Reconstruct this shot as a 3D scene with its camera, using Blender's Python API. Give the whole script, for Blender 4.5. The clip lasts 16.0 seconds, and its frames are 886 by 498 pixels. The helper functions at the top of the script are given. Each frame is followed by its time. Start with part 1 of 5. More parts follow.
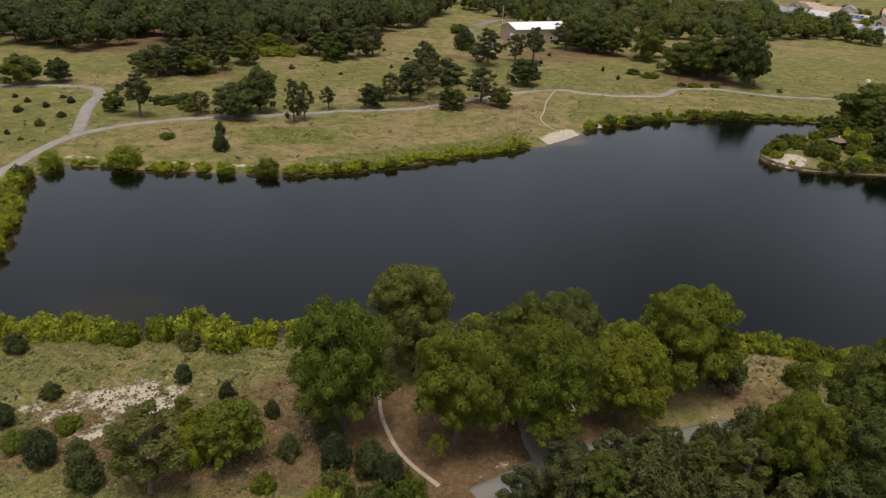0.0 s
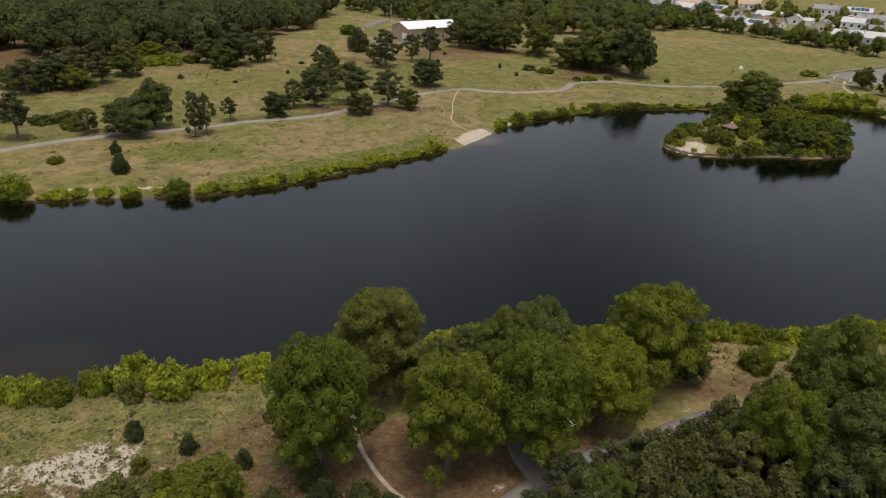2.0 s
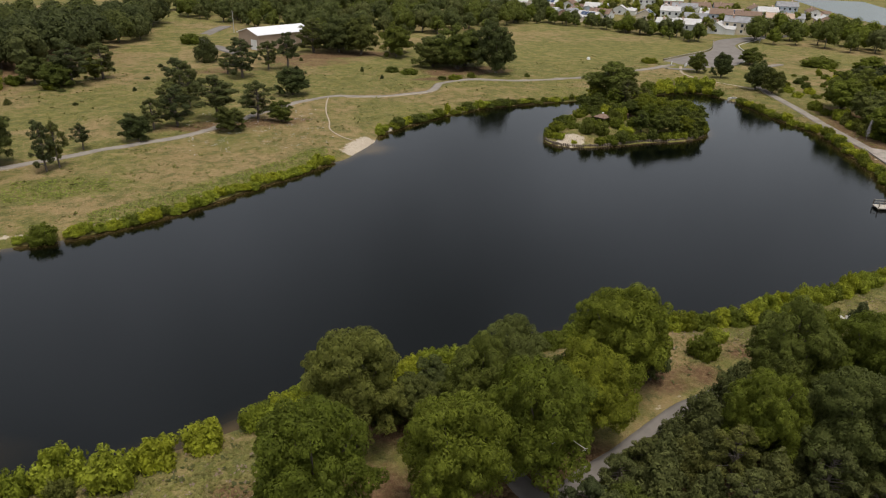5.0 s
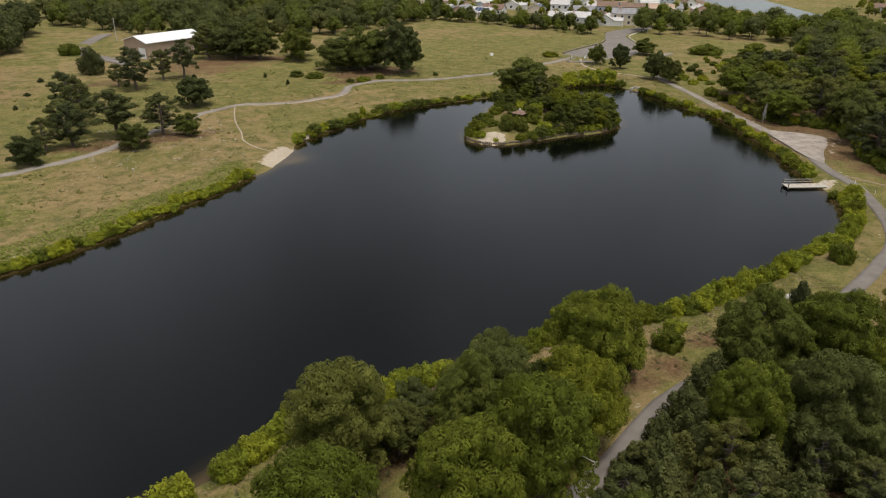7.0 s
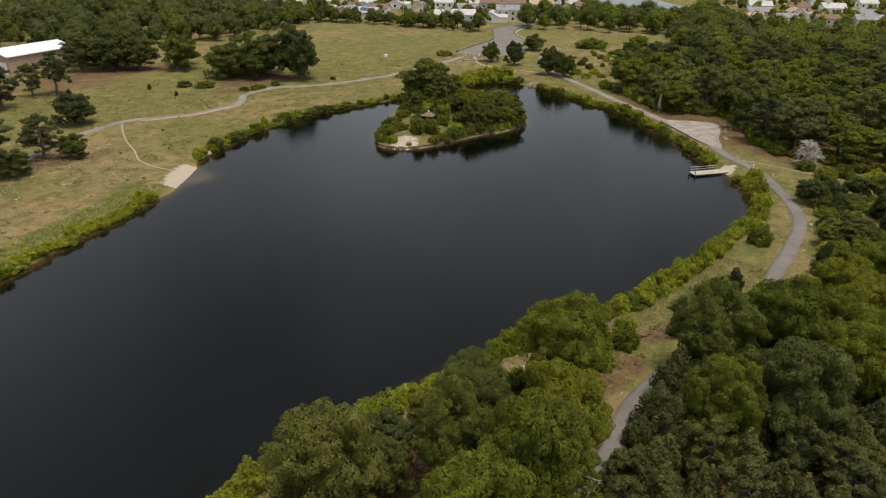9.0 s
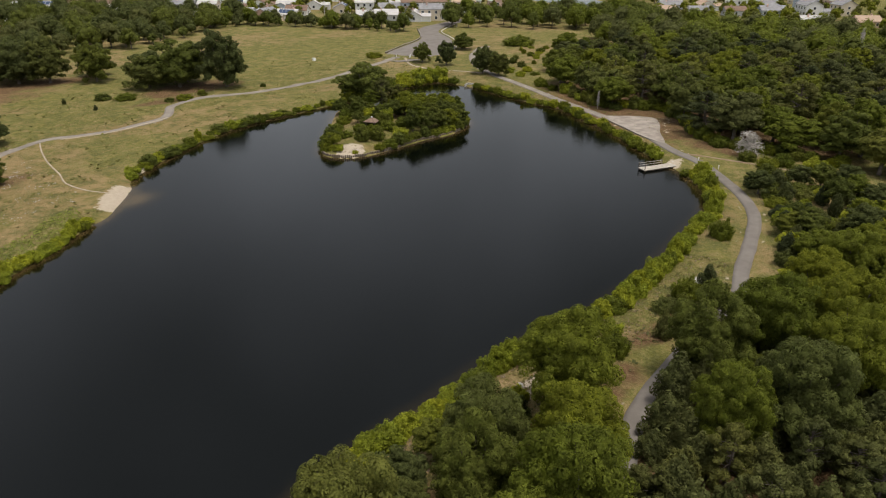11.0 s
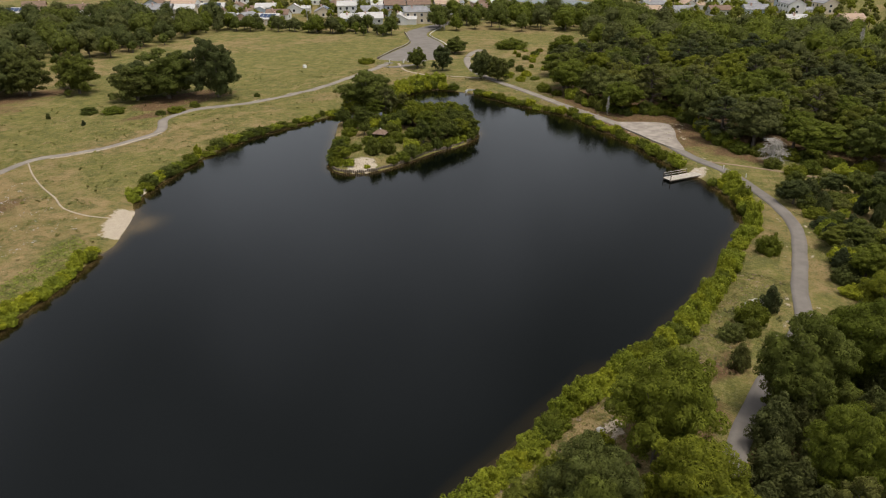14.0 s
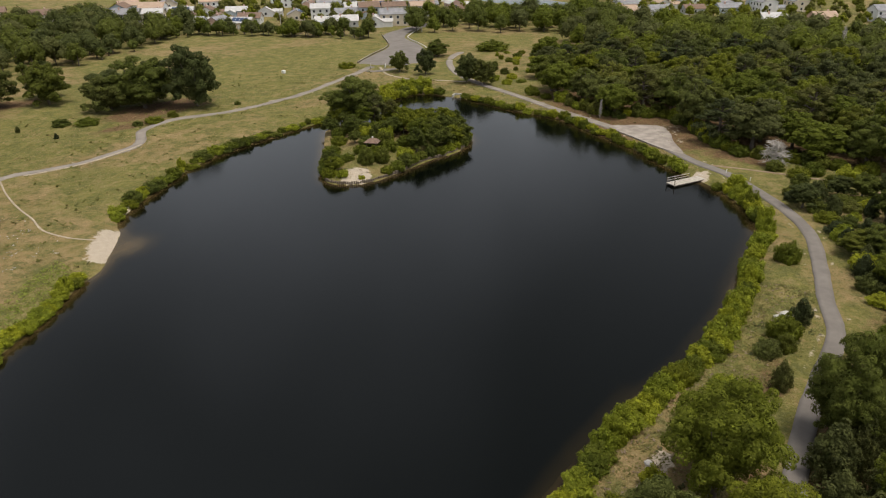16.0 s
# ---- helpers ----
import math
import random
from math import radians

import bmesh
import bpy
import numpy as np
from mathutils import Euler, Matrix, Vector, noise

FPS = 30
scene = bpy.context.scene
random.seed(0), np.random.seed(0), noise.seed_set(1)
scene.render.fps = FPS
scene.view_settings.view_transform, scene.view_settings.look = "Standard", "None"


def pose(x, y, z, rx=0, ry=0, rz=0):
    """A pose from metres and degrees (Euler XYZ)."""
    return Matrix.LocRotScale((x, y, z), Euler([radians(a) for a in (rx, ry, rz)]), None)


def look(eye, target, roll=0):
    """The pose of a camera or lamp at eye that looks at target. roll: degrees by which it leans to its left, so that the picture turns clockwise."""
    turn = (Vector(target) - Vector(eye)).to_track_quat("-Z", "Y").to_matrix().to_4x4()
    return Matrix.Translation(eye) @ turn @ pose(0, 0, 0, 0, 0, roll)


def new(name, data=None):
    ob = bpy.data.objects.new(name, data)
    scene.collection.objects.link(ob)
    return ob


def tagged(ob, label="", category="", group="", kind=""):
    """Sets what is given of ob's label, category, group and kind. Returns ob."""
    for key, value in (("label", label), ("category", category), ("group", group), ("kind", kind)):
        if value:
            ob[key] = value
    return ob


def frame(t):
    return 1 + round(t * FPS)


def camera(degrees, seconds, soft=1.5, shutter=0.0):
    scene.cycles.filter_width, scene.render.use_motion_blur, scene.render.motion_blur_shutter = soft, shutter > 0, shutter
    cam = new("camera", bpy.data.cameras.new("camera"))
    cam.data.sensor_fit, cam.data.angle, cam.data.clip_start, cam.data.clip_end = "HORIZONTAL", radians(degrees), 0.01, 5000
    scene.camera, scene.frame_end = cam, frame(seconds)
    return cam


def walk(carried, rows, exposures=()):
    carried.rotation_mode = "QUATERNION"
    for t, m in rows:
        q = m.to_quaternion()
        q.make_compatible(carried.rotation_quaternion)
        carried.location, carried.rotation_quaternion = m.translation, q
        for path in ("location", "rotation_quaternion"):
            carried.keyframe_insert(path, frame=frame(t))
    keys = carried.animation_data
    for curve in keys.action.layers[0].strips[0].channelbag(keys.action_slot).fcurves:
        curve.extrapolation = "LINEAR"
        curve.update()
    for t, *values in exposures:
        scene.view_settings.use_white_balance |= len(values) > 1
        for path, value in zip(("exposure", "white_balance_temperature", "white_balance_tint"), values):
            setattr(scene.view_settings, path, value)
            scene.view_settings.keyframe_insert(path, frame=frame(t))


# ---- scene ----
cam = camera(65.6, 16.0, soft=1.1)
PATH = [
    (0, (3.694, -1.486, 43.013), (3.596, 0.318, 42.154), 2.7),
    (0.5, (1.736, -0.69, 43.054), (1.672, 1.116, 42.195), 2.7),
    (1, (-0.005, 0.103, 43.082), (0.011, 1.911, 42.226), 2.6),
    (1.5, (-1.745, 0.925, 43.197), (-1.62, 2.729, 42.343), 2.5),
    (2, (-3.426, 1.793, 43.379), (-3.208, 3.589, 42.526), 2.4),
    (2.5, (-5.081, 2.812, 43.544), (-4.781, 4.596, 42.691), 2.2),
    (3, (-6.662, 3.907, 43.546), (-6.297, 5.679, 42.695), 2.1),
    (3.5, (-8.284, 5.16, 43.648), (-7.848, 6.917, 42.798), 2.0),
    (4, (-9.715, 6.488, 43.588), (-9.212, 8.228, 42.74), 2.0),
    (6.5, (-15.792, 12.778, 43.652), (-14.961, 14.391, 42.811), 1.2),
    (7, (-16.906, 14.488, 43.805), (-16.011, 16.066, 42.962), 1.1),
    (7.5, (-17.881, 16.069, 43.857), (-16.918, 17.606, 43.015), 1.0),
    (8, (-18.711, 17.805, 43.911), (-17.682, 19.299, 43.069), 0.9),
    (8.5, (-19.542, 19.591, 44.029), (-18.446, 21.037, 43.186), 0.8),
    (9, (-20.277, 21.123, 44.187), (-19.125, 22.523, 43.344), 0.7),
    (9.5, (-20.986, 23.072, 44.345), (-19.785, 24.43, 43.5), 0.6),
    (12, (-23.211, 32.042, 45.051), (-21.872, 33.261, 44.202), 0.0),
    (12.5, (-23.469, 34.132, 45.237), (-22.13, 35.35, 44.388), -0.0),
    (13, (-23.574, 36.137, 45.338), (-22.232, 37.352, 44.488), -0.1),
    (13.5, (-23.691, 38.165, 45.337), (-22.34, 39.371, 44.488), -0.2),
    (14, (-23.796, 40.102, 45.408), (-22.431, 41.293, 44.559), -0.2),
    (14.5, (-23.721, 42.124, 45.398), (-22.343, 43.298, 44.549), -0.3),
    (15, (-23.593, 43.947, 45.428), (-22.202, 45.107, 44.579), -0.4),
    (15.5, (-23.448, 45.925, 45.494), (-22.043, 47.068, 44.646), -0.5),
    (16, (-23.412, 47.884, 45.589), (-21.993, 49.01, 44.74), -0.5),
]
walk(cam, [(t, look(eye, target, roll)) for t, eye, target, roll in PATH], [(0, 0.28, 6650, 10), (4, 0.3, 6700, 10), (9, 0.36, 6880, 10), (16, 0.38, 6900, 10)])

# ---- light ----
world = bpy.data.worlds.new("world")
scene.world = world
world.use_nodes = True
wn = world.node_tree
sky = wn.nodes.new("ShaderNodeTexSky")
sky.sky_type = "NISHITA"
sky.sun_disc = False
sky.sun_elevation = radians(76)
sky.sun_rotation = radians(200)
sky.air_density, sky.dust_density, sky.ozone_density = 1.0, 2.8, 1.0
grey = wn.nodes.new("ShaderNodeHueSaturation")
grey.inputs["Saturation"].default_value = 0.37
wn.links.new(sky.outputs[0], grey.inputs["Color"])
# uneven cloud cover
cloud = wn.nodes.new("ShaderNodeTexNoise")
cloud.noise_dimensions = "4D"
cloud.inputs["W"].default_value = 6.0
cloud.inputs["Scale"].default_value = 1.7
cloud.inputs["Detail"].default_value = 4.0
cover = wn.nodes.new("ShaderNodeMapRange")
for k_, v_ in (("From Min", 0.34), ("From Max", 0.66), ("To Min", 0.55), ("To Max", 1.45)):
    cover.inputs[k_].default_value = v_
wn.links.new(cloud.outputs["Fac"], cover.inputs["Value"])
veil = wn.nodes.new("ShaderNodeMix")
veil.data_type, veil.blend_type = "RGBA", "MULTIPLY"
veil.inputs[0].default_value = 1.0
wn.links.new(grey.outputs[0], veil.inputs[6])
wn.links.new(cover.outputs[0], veil.inputs[7])
wn.links.new(veil.outputs[2], wn.nodes["Background"].inputs[0])
wn.nodes["Background"].inputs[1].default_value = 0.135
sun = new("sun", bpy.data.lights.new("sun", "SUN"))
sun.data.energy, sun.data.angle, sun.data.color = 1.85, radians(18), (1.0, 0.955, 0.88)
sun.matrix_world = look((0, 0, 100), (-7, 22, 8))


# ---- materials ----
class Mat:
    """A small helper to chain shader nodes."""

    def __init__(self, name, rough=0.8, spec=0.3):
        self.m = bpy.data.materials.new(name)
        self.m.use_nodes = True
        self.t = self.m.node_tree
        self.b = self.t.nodes["Principled BSDF"]
        self.b.inputs["Roughness"].default_value = rough
        self.b.inputs["Specular IOR Level"].default_value = spec

    def node(self, kind, **ins):
        n = self.t.nodes.new(kind)
        for k, v in ins.items():
            self.put(v, n.inputs[k.replace("_", " ")])
        return n

    def put(self, v, socket):
        if isinstance(v, bpy.types.NodeSocket):
            self.t.links.new(v, socket)
        else:
            socket.default_value = v

    def coord(self):
        return self.node("ShaderNodeTexCoord").outputs["Object"]

    def place(self):
        return self.node("ShaderNodeNewGeometry").outputs["Position"]

    def island(self):
        return self.node("ShaderNodeNewGeometry").outputs["Random Per Island"]

    def each(self):
        return self.node("ShaderNodeObjectInfo").outputs["Random"]

    def noise(self, vec, scale, detail=4.0, rough=0.55):
        n = self.node("ShaderNodeTexNoise", Scale=scale, Detail=detail, Roughness=rough)
        self.t.links.new(vec, n.inputs["Vector"])
        return n.outputs["Fac"]

    def ramp(self, fac, *stops):
        n = self.t.nodes.new("ShaderNodeValToRGB")
        e = n.color_ramp.elements
        while len(e) < len(stops):
            e.new(0.5)
        for el, (p, c) in zip(e, stops):
            el.position = p
            el.color = (*c, 1) if isinstance(c, tuple) else (c, c, c, 1)
        self.put(fac, n.inputs[0])
        return n.outputs[0]

    def mix(self, fac, a, b, blend="MIX"):
        n = self.t.nodes.new("ShaderNodeMix")
        n.data_type, n.blend_type = "RGBA", blend
        for v, s in ((fac, n.inputs[0]), (a, n.inputs[6]), (b, n.inputs[7])):
            self.put((*v, 1) if isinstance(v, tuple) and len(v) == 3 else v, s)
        return n.outputs[2]

    def math(self, op, a, b=0.0):
        n = self.t.nodes.new("ShaderNodeMath")
        n.operation = op
        self.put(a, n.inputs[0])
        self.put(b, n.inputs[1])
        return n.outputs[0]

    def bump(self, height, strength=0.4, distance=0.05):
        n = self.node("ShaderNodeBump", Strength=strength, Distance=distance, Height=height)
        self.t.links.new(n.outputs[0], self.b.inputs["Normal"])

    def base(self, v):
        self.put((*v, 1) if isinstance(v, tuple) else v, self.b.inputs["Base Color"])
        return self.m


def plain(name, c1, c2, scale=3.0, rough=0.8, fine=40.0, bump=0.3, spec=0.3):
    """Two-scale mottled surface between two colours."""
    k = Mat(name, rough, spec)
    p = k.coord()
    big, small = k.noise(p, scale), k.noise(p, fine)
    k.bump(small, bump, 0.02)
    c = k.mix(k.ramp(big, (0.35, 0.0), (0.65, 1.0)), c1, c2)
    return k.base(k.mix(k.math("MULTIPLY", small, 0.35), c, tuple(v * 0.55 for v in c1)))


def leafage(name, dark, mid, light):
    """Leaves: colour differs from leaf cluster to leaf cluster and from plant to plant; a little light comes through."""
    k = Mat(name, 0.65, 0.12)
    p = k.coord()
    dark, mid, light = [(r, g, b_ * 1.3) for r, g, b_ in (dark, mid, light)]
    part_way = lambda a, b_, u: tuple(x + (y - x) * u for x, y in zip(a, b_))
    c = k.ramp(k.island(), (0.0, part_way(dark, mid, 0.35)), (0.5, mid), (1.0, part_way(mid, light, 0.65)))
    patch = k.noise(p, 0.9, 3.0)
    c = k.mix(k.ramp(patch, (0.46, 0.0), (0.70, 0.8)), c, tuple(v * 1.12 for v in light))
    c = k.mix(k.ramp(patch, (0.30, 0.5), (0.46, 0.0)), c, tuple(v * 0.85 for v in dark))
    tone = k.ramp(k.each(), (0.0, (0.74, 0.78, 0.8)), (0.5, (1.0, 1.0, 1.0)), (1.0, (1.2, 1.12, 0.85)))
    c = k.mix(1.0, c, tone, "MULTIPLY")
    k.base(c)
    tr = k.node("ShaderNodeBsdfTranslucent")
    k.t.links.new(c, tr.inputs["Color"])
    ms = k.node("ShaderNodeMixShader", Fac=0.45)
    k.t.links.new(k.b.outputs[0], ms.inputs[1])
    k.t.links.new(tr.outputs[0], ms.inputs[2])
    k.t.links.new(ms.outputs[0], k.t.nodes["Material Output"].inputs["Surface"])
    return k.m


LEAF = {
    "lime": leafage("leaf_lime", (0.1484, 0.1652, 0.0133), (0.2247, 0.2502, 0.0201), (0.3434, 0.3823, 0.0308)),
    "bright": leafage("leaf_bright", (0.0784, 0.0910, 0.0087), (0.1187, 0.1378, 0.0133), (0.1814, 0.2106, 0.0203)),
    "mid": leafage("leaf_mid", (0.0630, 0.0728, 0.0108), (0.0954, 0.1102, 0.0164), (0.1458, 0.1685, 0.0251)),
    "pale": leafage("leaf_pale", (0.0756, 0.0833, 0.0168), (0.1145, 0.1261, 0.0254), (0.1750, 0.1928, 0.0389)),
    "dark": leafage("leaf_dark", (0.0511, 0.0595, 0.0140), (0.0774, 0.0901, 0.0212), (0.1183, 0.1377, 0.0324)),
    "pine": leafage("leaf_pine", (0.0490, 0.0560, 0.0161), (0.0742, 0.0848, 0.0244), (0.1134, 0.1296, 0.0373)),
    "olive": leafage("leaf_olive", (0.0630, 0.0679, 0.0168), (0.0954, 0.1028, 0.0254), (0.1458, 0.1571, 0.0389)),
    "cedar": leafage("leaf_cedar", (0.0378, 0.0455, 0.0133), (0.0572, 0.0689, 0.0201), (0.0875, 0.1053, 0.0308)),
}
BARK = plain("bark", (0.10, 0.08, 0.065), (0.17, 0.145, 0.12), 2.0, 0.9, 14.0, 0.8)
DEADWOOD = plain("dead_wood", (0.36, 0.33, 0.30), (0.50, 0.47, 0.43), 2.0, 0.9, 20.0, 0.6)
ASPHALT = plain("asphalt", (0.15, 0.134, 0.120), (0.20, 0.180, 0.162), 0.35, 0.9, 9.0, 0.3)
GRAVEL = plain("gravel", (0.22, 0.19, 0.165), (0.36, 0.32, 0.28), 0.5, 0.95, 7.0, 0.5)
WORN = plain("worn_asphalt", (0.20, 0.175, 0.150), (0.27, 0.24, 0.205), 0.3, 0.9, 7.0, 0.3)
DIRT = plain("trodden_dirt", (0.20, 0.14, 0.09), (0.30, 0.225, 0.155), 0.8, 0.95, 6.0, 0.4)
SANDM = plain("sand", (0.30, 0.245, 0.18), (0.41, 0.35, 0.27), 0.8, 0.95, 6.0, 0.4)
CONCRETE = plain("concrete", (0.42, 0.40, 0.37), (0.55, 0.53, 0.49), 0.8, 0.9, 12.0, 0.3)
BOARDS = plain("weathered_boards", (0.34, 0.31, 0.27), (0.50, 0.46, 0.40), 1.5, 0.9, 25.0, 0.4)
POSTWOOD = plain("old_post_wood", (0.12, 0.095, 0.07), (0.22, 0.18, 0.14), 1.5, 0.9, 15.0, 0.6)
WHITE = plain("white_paint", (0.74, 0.74, 0.73), (0.82, 0.82, 0.81), 0.6, 0.6, 8.0, 0.1)
METALROOF = plain("white_metal_roof", (0.70, 0.71, 0.73), (0.80, 0.80, 0.81), 0.15, 0.45, 3.0, 0.1, 0.5)
TANWALL = plain("tan_block_wall", (0.36, 0.27, 0.20), (0.43, 0.33, 0.25), 0.4, 0.85, 4.0, 0.2)
DARKMETAL = plain("dark_metal", (0.05, 0.05, 0.05), (0.09, 0.09, 0.09), 2.0, 0.6, 20.0, 0.2)
PALEPOLE = plain("pale_pole", (0.40, 0.39, 0.37), (0.50, 0.49, 0.47), 2.0, 0.8, 20.0, 0.2)
BROWNROOF = plain("brown_shingle", (0.15, 0.10, 0.075), (0.22, 0.15, 0.11), 1.0, 0.9, 9.0, 0.4)
GREYROOF = plain("grey_shingle", (0.20, 0.20, 0.21), (0.29, 0.29, 0.30), 0.6, 0.9, 5.0, 0.3)
PALEROOF = plain("pale_shingle", (0.42, 0.41, 0.40), (0.52, 0.51, 0.50), 0.6, 0.9, 5.0, 0.3)
TANROOF = plain("tan_shingle", (0.36, 0.26, 0.19), (0.44, 0.33, 0.25), 0.6, 0.9, 5.0, 0.3)
SIDING = {
    "white": plain("white_siding", (0.70, 0.70, 0.70), (0.80, 0.80, 0.79), 0.5, 0.7, 6.0, 0.15),
    "cream": plain("cream_siding", (0.62, 0.54, 0.42), (0.70, 0.62, 0.50), 0.5, 0.7, 6.0, 0.15),
    "blue": plain("blue_siding", (0.40, 0.47, 0.55), (0.48, 0.54, 0.61), 0.5, 0.7, 6.0, 0.15),
    "grey": plain("grey_siding", (0.44, 0.45, 0.46), (0.54, 0.55, 0.56), 0.5, 0.7, 6.0, 0.15),
    "pink": plain("pink_siding", (0.56, 0.38, 0.32), (0.64, 0.46, 0.39), 0.5, 0.7, 6.0, 0.15),
}
gl = Mat("window_glass", 0.08, 0.6)
GLASS = gl.base((0.03, 0.035, 0.045))
PANELBLUE = plain("solar_panel_blue", (0.03, 0.05, 0.10), (0.05, 0.08, 0.15), 0.6, 0.25, 5.0, 0.05, 0.6)

# ground: grass, dry grass, sand and leaf litter, laid by the zones of the plan
k = Mat("ground_cover", 0.95, 0.1)
p = k.place()
zone = k.node("ShaderNodeAttribute")
zone.attribute_name = "zone"
sep = k.node("ShaderNodeSeparateColor")
k.t.links.new(zone.outputs["Color"], sep.inputs[0])
n1, n2, n3, n4 = k.noise(p, 0.045, 5.0, 0.6), k.noise(p, 0.22, 5.0, 0.65), k.noise(p, 1.1, 4.0, 0.65), k.noise(p, 4.5, 3.0, 0.6)
green = k.mix(k.ramp(n2, (0.3, 0.0), (0.7, 1.0)), (0.102, 0.104, 0.025), (0.180, 0.164, 0.046))
green = k.mix(k.ramp(n3, (0.42, 0.0), (0.72, 0.75)), green, (0.200, 0.176, 0.068))
dryc = k.mix(k.ramp(n2, (0.35, 0.0), (0.7, 1.0)), (0.222, 0.152, 0.070), (0.305, 0.215, 0.108))
dryc = k.mix(k.ramp(n3, (0.42, 0.0), (0.7, 0.7)), dryc, (0.160, 0.142, 0.060))
dryf = k.math("ADD", sep.outputs[0], k.math("MULTIPLY", k.math("SUBTRACT", n1, 0.5), 2.4))
dryf = k.math("ADD", dryf, k.math("MULTIPLY", k.math("SUBTRACT", n2, 0.5), 1.6))
c = k.mix(k.ramp(dryf, (0.3, 0.0), (0.7, 1.0)), green, dryc)
mot = k.noise(p, 0.38, 6.0, 0.78)
c = k.mix(k.ramp(mot, (0.50, 0.0), (0.60, 0.75)), c, (0.078, 0.088, 0.025))
c = k.mix(k.ramp(mot, (0.38, 0.65), (0.47, 0.0)), c, (0.27, 0.195, 0.10))
lit = k.mix(k.ramp(n3, (0.35, 0.0), (0.7, 1.0)), (0.100, 0.055, 0.030), (0.170, 0.100, 0.056))
litf = k.math("ADD", sep.outputs[2], k.math("MULTIPLY", k.math("SUBTRACT", n2, 0.5), 1.0))
c = k.mix(k.ramp(litf, (0.35, 0.0), (0.65, 1.0)), c, lit)
snd = k.mix(n3, (0.34, 0.285, 0.22), (0.50, 0.43, 0.34))
sndf = k.math("ADD", sep.outputs[1], k.math("MULTIPLY", k.math("SUBTRACT", k.noise(p, 0.5, 6.0, 0.7), 0.5), 1.6))
c = k.mix(k.ramp(n4, (0.3, 0.35), (0.6, 0.0)), c, (0.085, 0.085, 0.030))
c = k.mix(k.ramp(k.noise(p, 2.2, 5.0, 0.75), (0.48, 0.0), (0.78, 0.5)), c, (0.25, 0.21, 0.105))
c = k.mix(k.ramp(sndf, (0.45, 0.0), (0.6, 1.0)), c, snd)
k.bump(k.math("ADD", n3, n4), 0.9, 0.3)
GROUND = k.base(c)

# water: dark pond, brown where the bed is close under the surface
k = Mat("pond_water", 0.04, 0.45)
p = k.place()
shal = k.node("ShaderNodeAttribute")
shal.attribute_name = "shallow"
sh = k.math("ADD", shal.outputs["Fac"], k.math("MULTIPLY", k.math("SUBTRACT", k.noise(p, 0.15, 3.0), 0.5), 0.35))
k.base(k.ramp(sh, (0.1, (0.0010, 0.0017, 0.0013)), (0.5, (0.012, 0.0090, 0.0034)), (1.0, (0.070, 0.048, 0.020))))
gust = k.noise(p, 0.02, 3.0)
k.b.inputs["IOR"].default_value = 1.33
k.put(k.math("ADD", 0.015, k.math("MULTIPLY", gust, 0.07)), k.b.inputs["Roughness"])
k.bump(k.math("ADD", k.noise(p, 1.6, 3.0), k.noise(p, 4.0, 3.0)), 0.14, 0.06)
WATER = k.m
k = Mat("canal_water", 0.15, 0.5)
k.bump(k.noise(k.place(), 0.8, 3.0), 0.15, 0.1)
CANAL = k.base((0.05, 0.075, 0.085))


# ---- plan ----
def spline(pts, closed=False, per=8):
    """Points on a smooth line through the corners of a plan."""
    p = np.array(pts, float)
    n = len(p)
    out = []
    for i in range(n if closed else n - 1):
        q = [p[j % n] if closed else p[min(max(j, 0), n - 1)] for j in (i - 1, i, i + 1, i + 2)]
        for u in np.arange(per) / per:
            out.append(0.5 * (2 * q[1] + (q[2] - q[0]) * u + (2 * q[0] - 5 * q[1] + 4 * q[2] - q[3]) * u * u
                              + (3 * q[1] - q[0] - 3 * q[2] + q[3]) * u ** 3))
    if not closed:
        out.append(p[-1])
    return np.array(out)


def reach(line, xy, closed):
    """Distance of points from a line and, where it is closed, whether they lie inside."""
    a = line if closed else line[:-1]
    b = np.roll(line, -1, 0) if closed else line[1:]
    best = np.full(len(xy), 1e9)
    inside = np.zeros(len(xy), bool)
    for (ax, ay), (bx, by) in zip(a, b):
        dx, dy = bx - ax, by - ay
        u = np.clip(((xy[:, 0] - ax) * dx + (xy[:, 1] - ay) * dy) / (dx * dx + dy * dy + 1e-9), 0, 1)
        best = np.minimum(best, (xy[:, 0] - ax - u * dx) ** 2 + (xy[:, 1] - ay - u * dy) ** 2)
        if closed:
            cross = (ay > xy[:, 1]) != (by > xy[:, 1])
            inside ^= cross & (xy[:, 0] < ax + (xy[:, 1] - ay) * dx / (dy if dy else 1e-9))
    return np.sqrt(best), inside


LAKE = spline([(-50, 59), (-58, 68), (-62, 80), (-68, 92), (-74, 104), (-72, 113), (-62, 113), (-50, 114), (-38, 115), (-28, 117),
               (-15, 123), (-5, 130), (5, 136.5), (12.5, 142), (16.2, 144), (21, 149.5), (25, 154.5), (27, 159), (33.5, 164.3), (46, 172), (60, 178), (75, 180),
               (92, 181), (110, 181), (124, 183), (134, 182), (138, 172), (136, 158), (134, 145), (133, 133), (127, 121), (120, 107),
               (113, 97), (107, 86), (98, 76), (88, 71), (75, 69), (62, 67), (46, 66), (34, 68), (20, 68), (8, 68), (-4, 66.5), (-13, 63.5), (-24, 61.5),
               (-38, 60)], True, 6)
ISLE = spline([(64, 147), (64.5, 142), (68, 139.3), (76, 138.3), (85, 138.8), (94, 137.8), (102, 139.5), (107, 144), (108, 152),
               (103, 162), (98, 173), (90, 174), (80, 164), (71, 155)], True, 6)
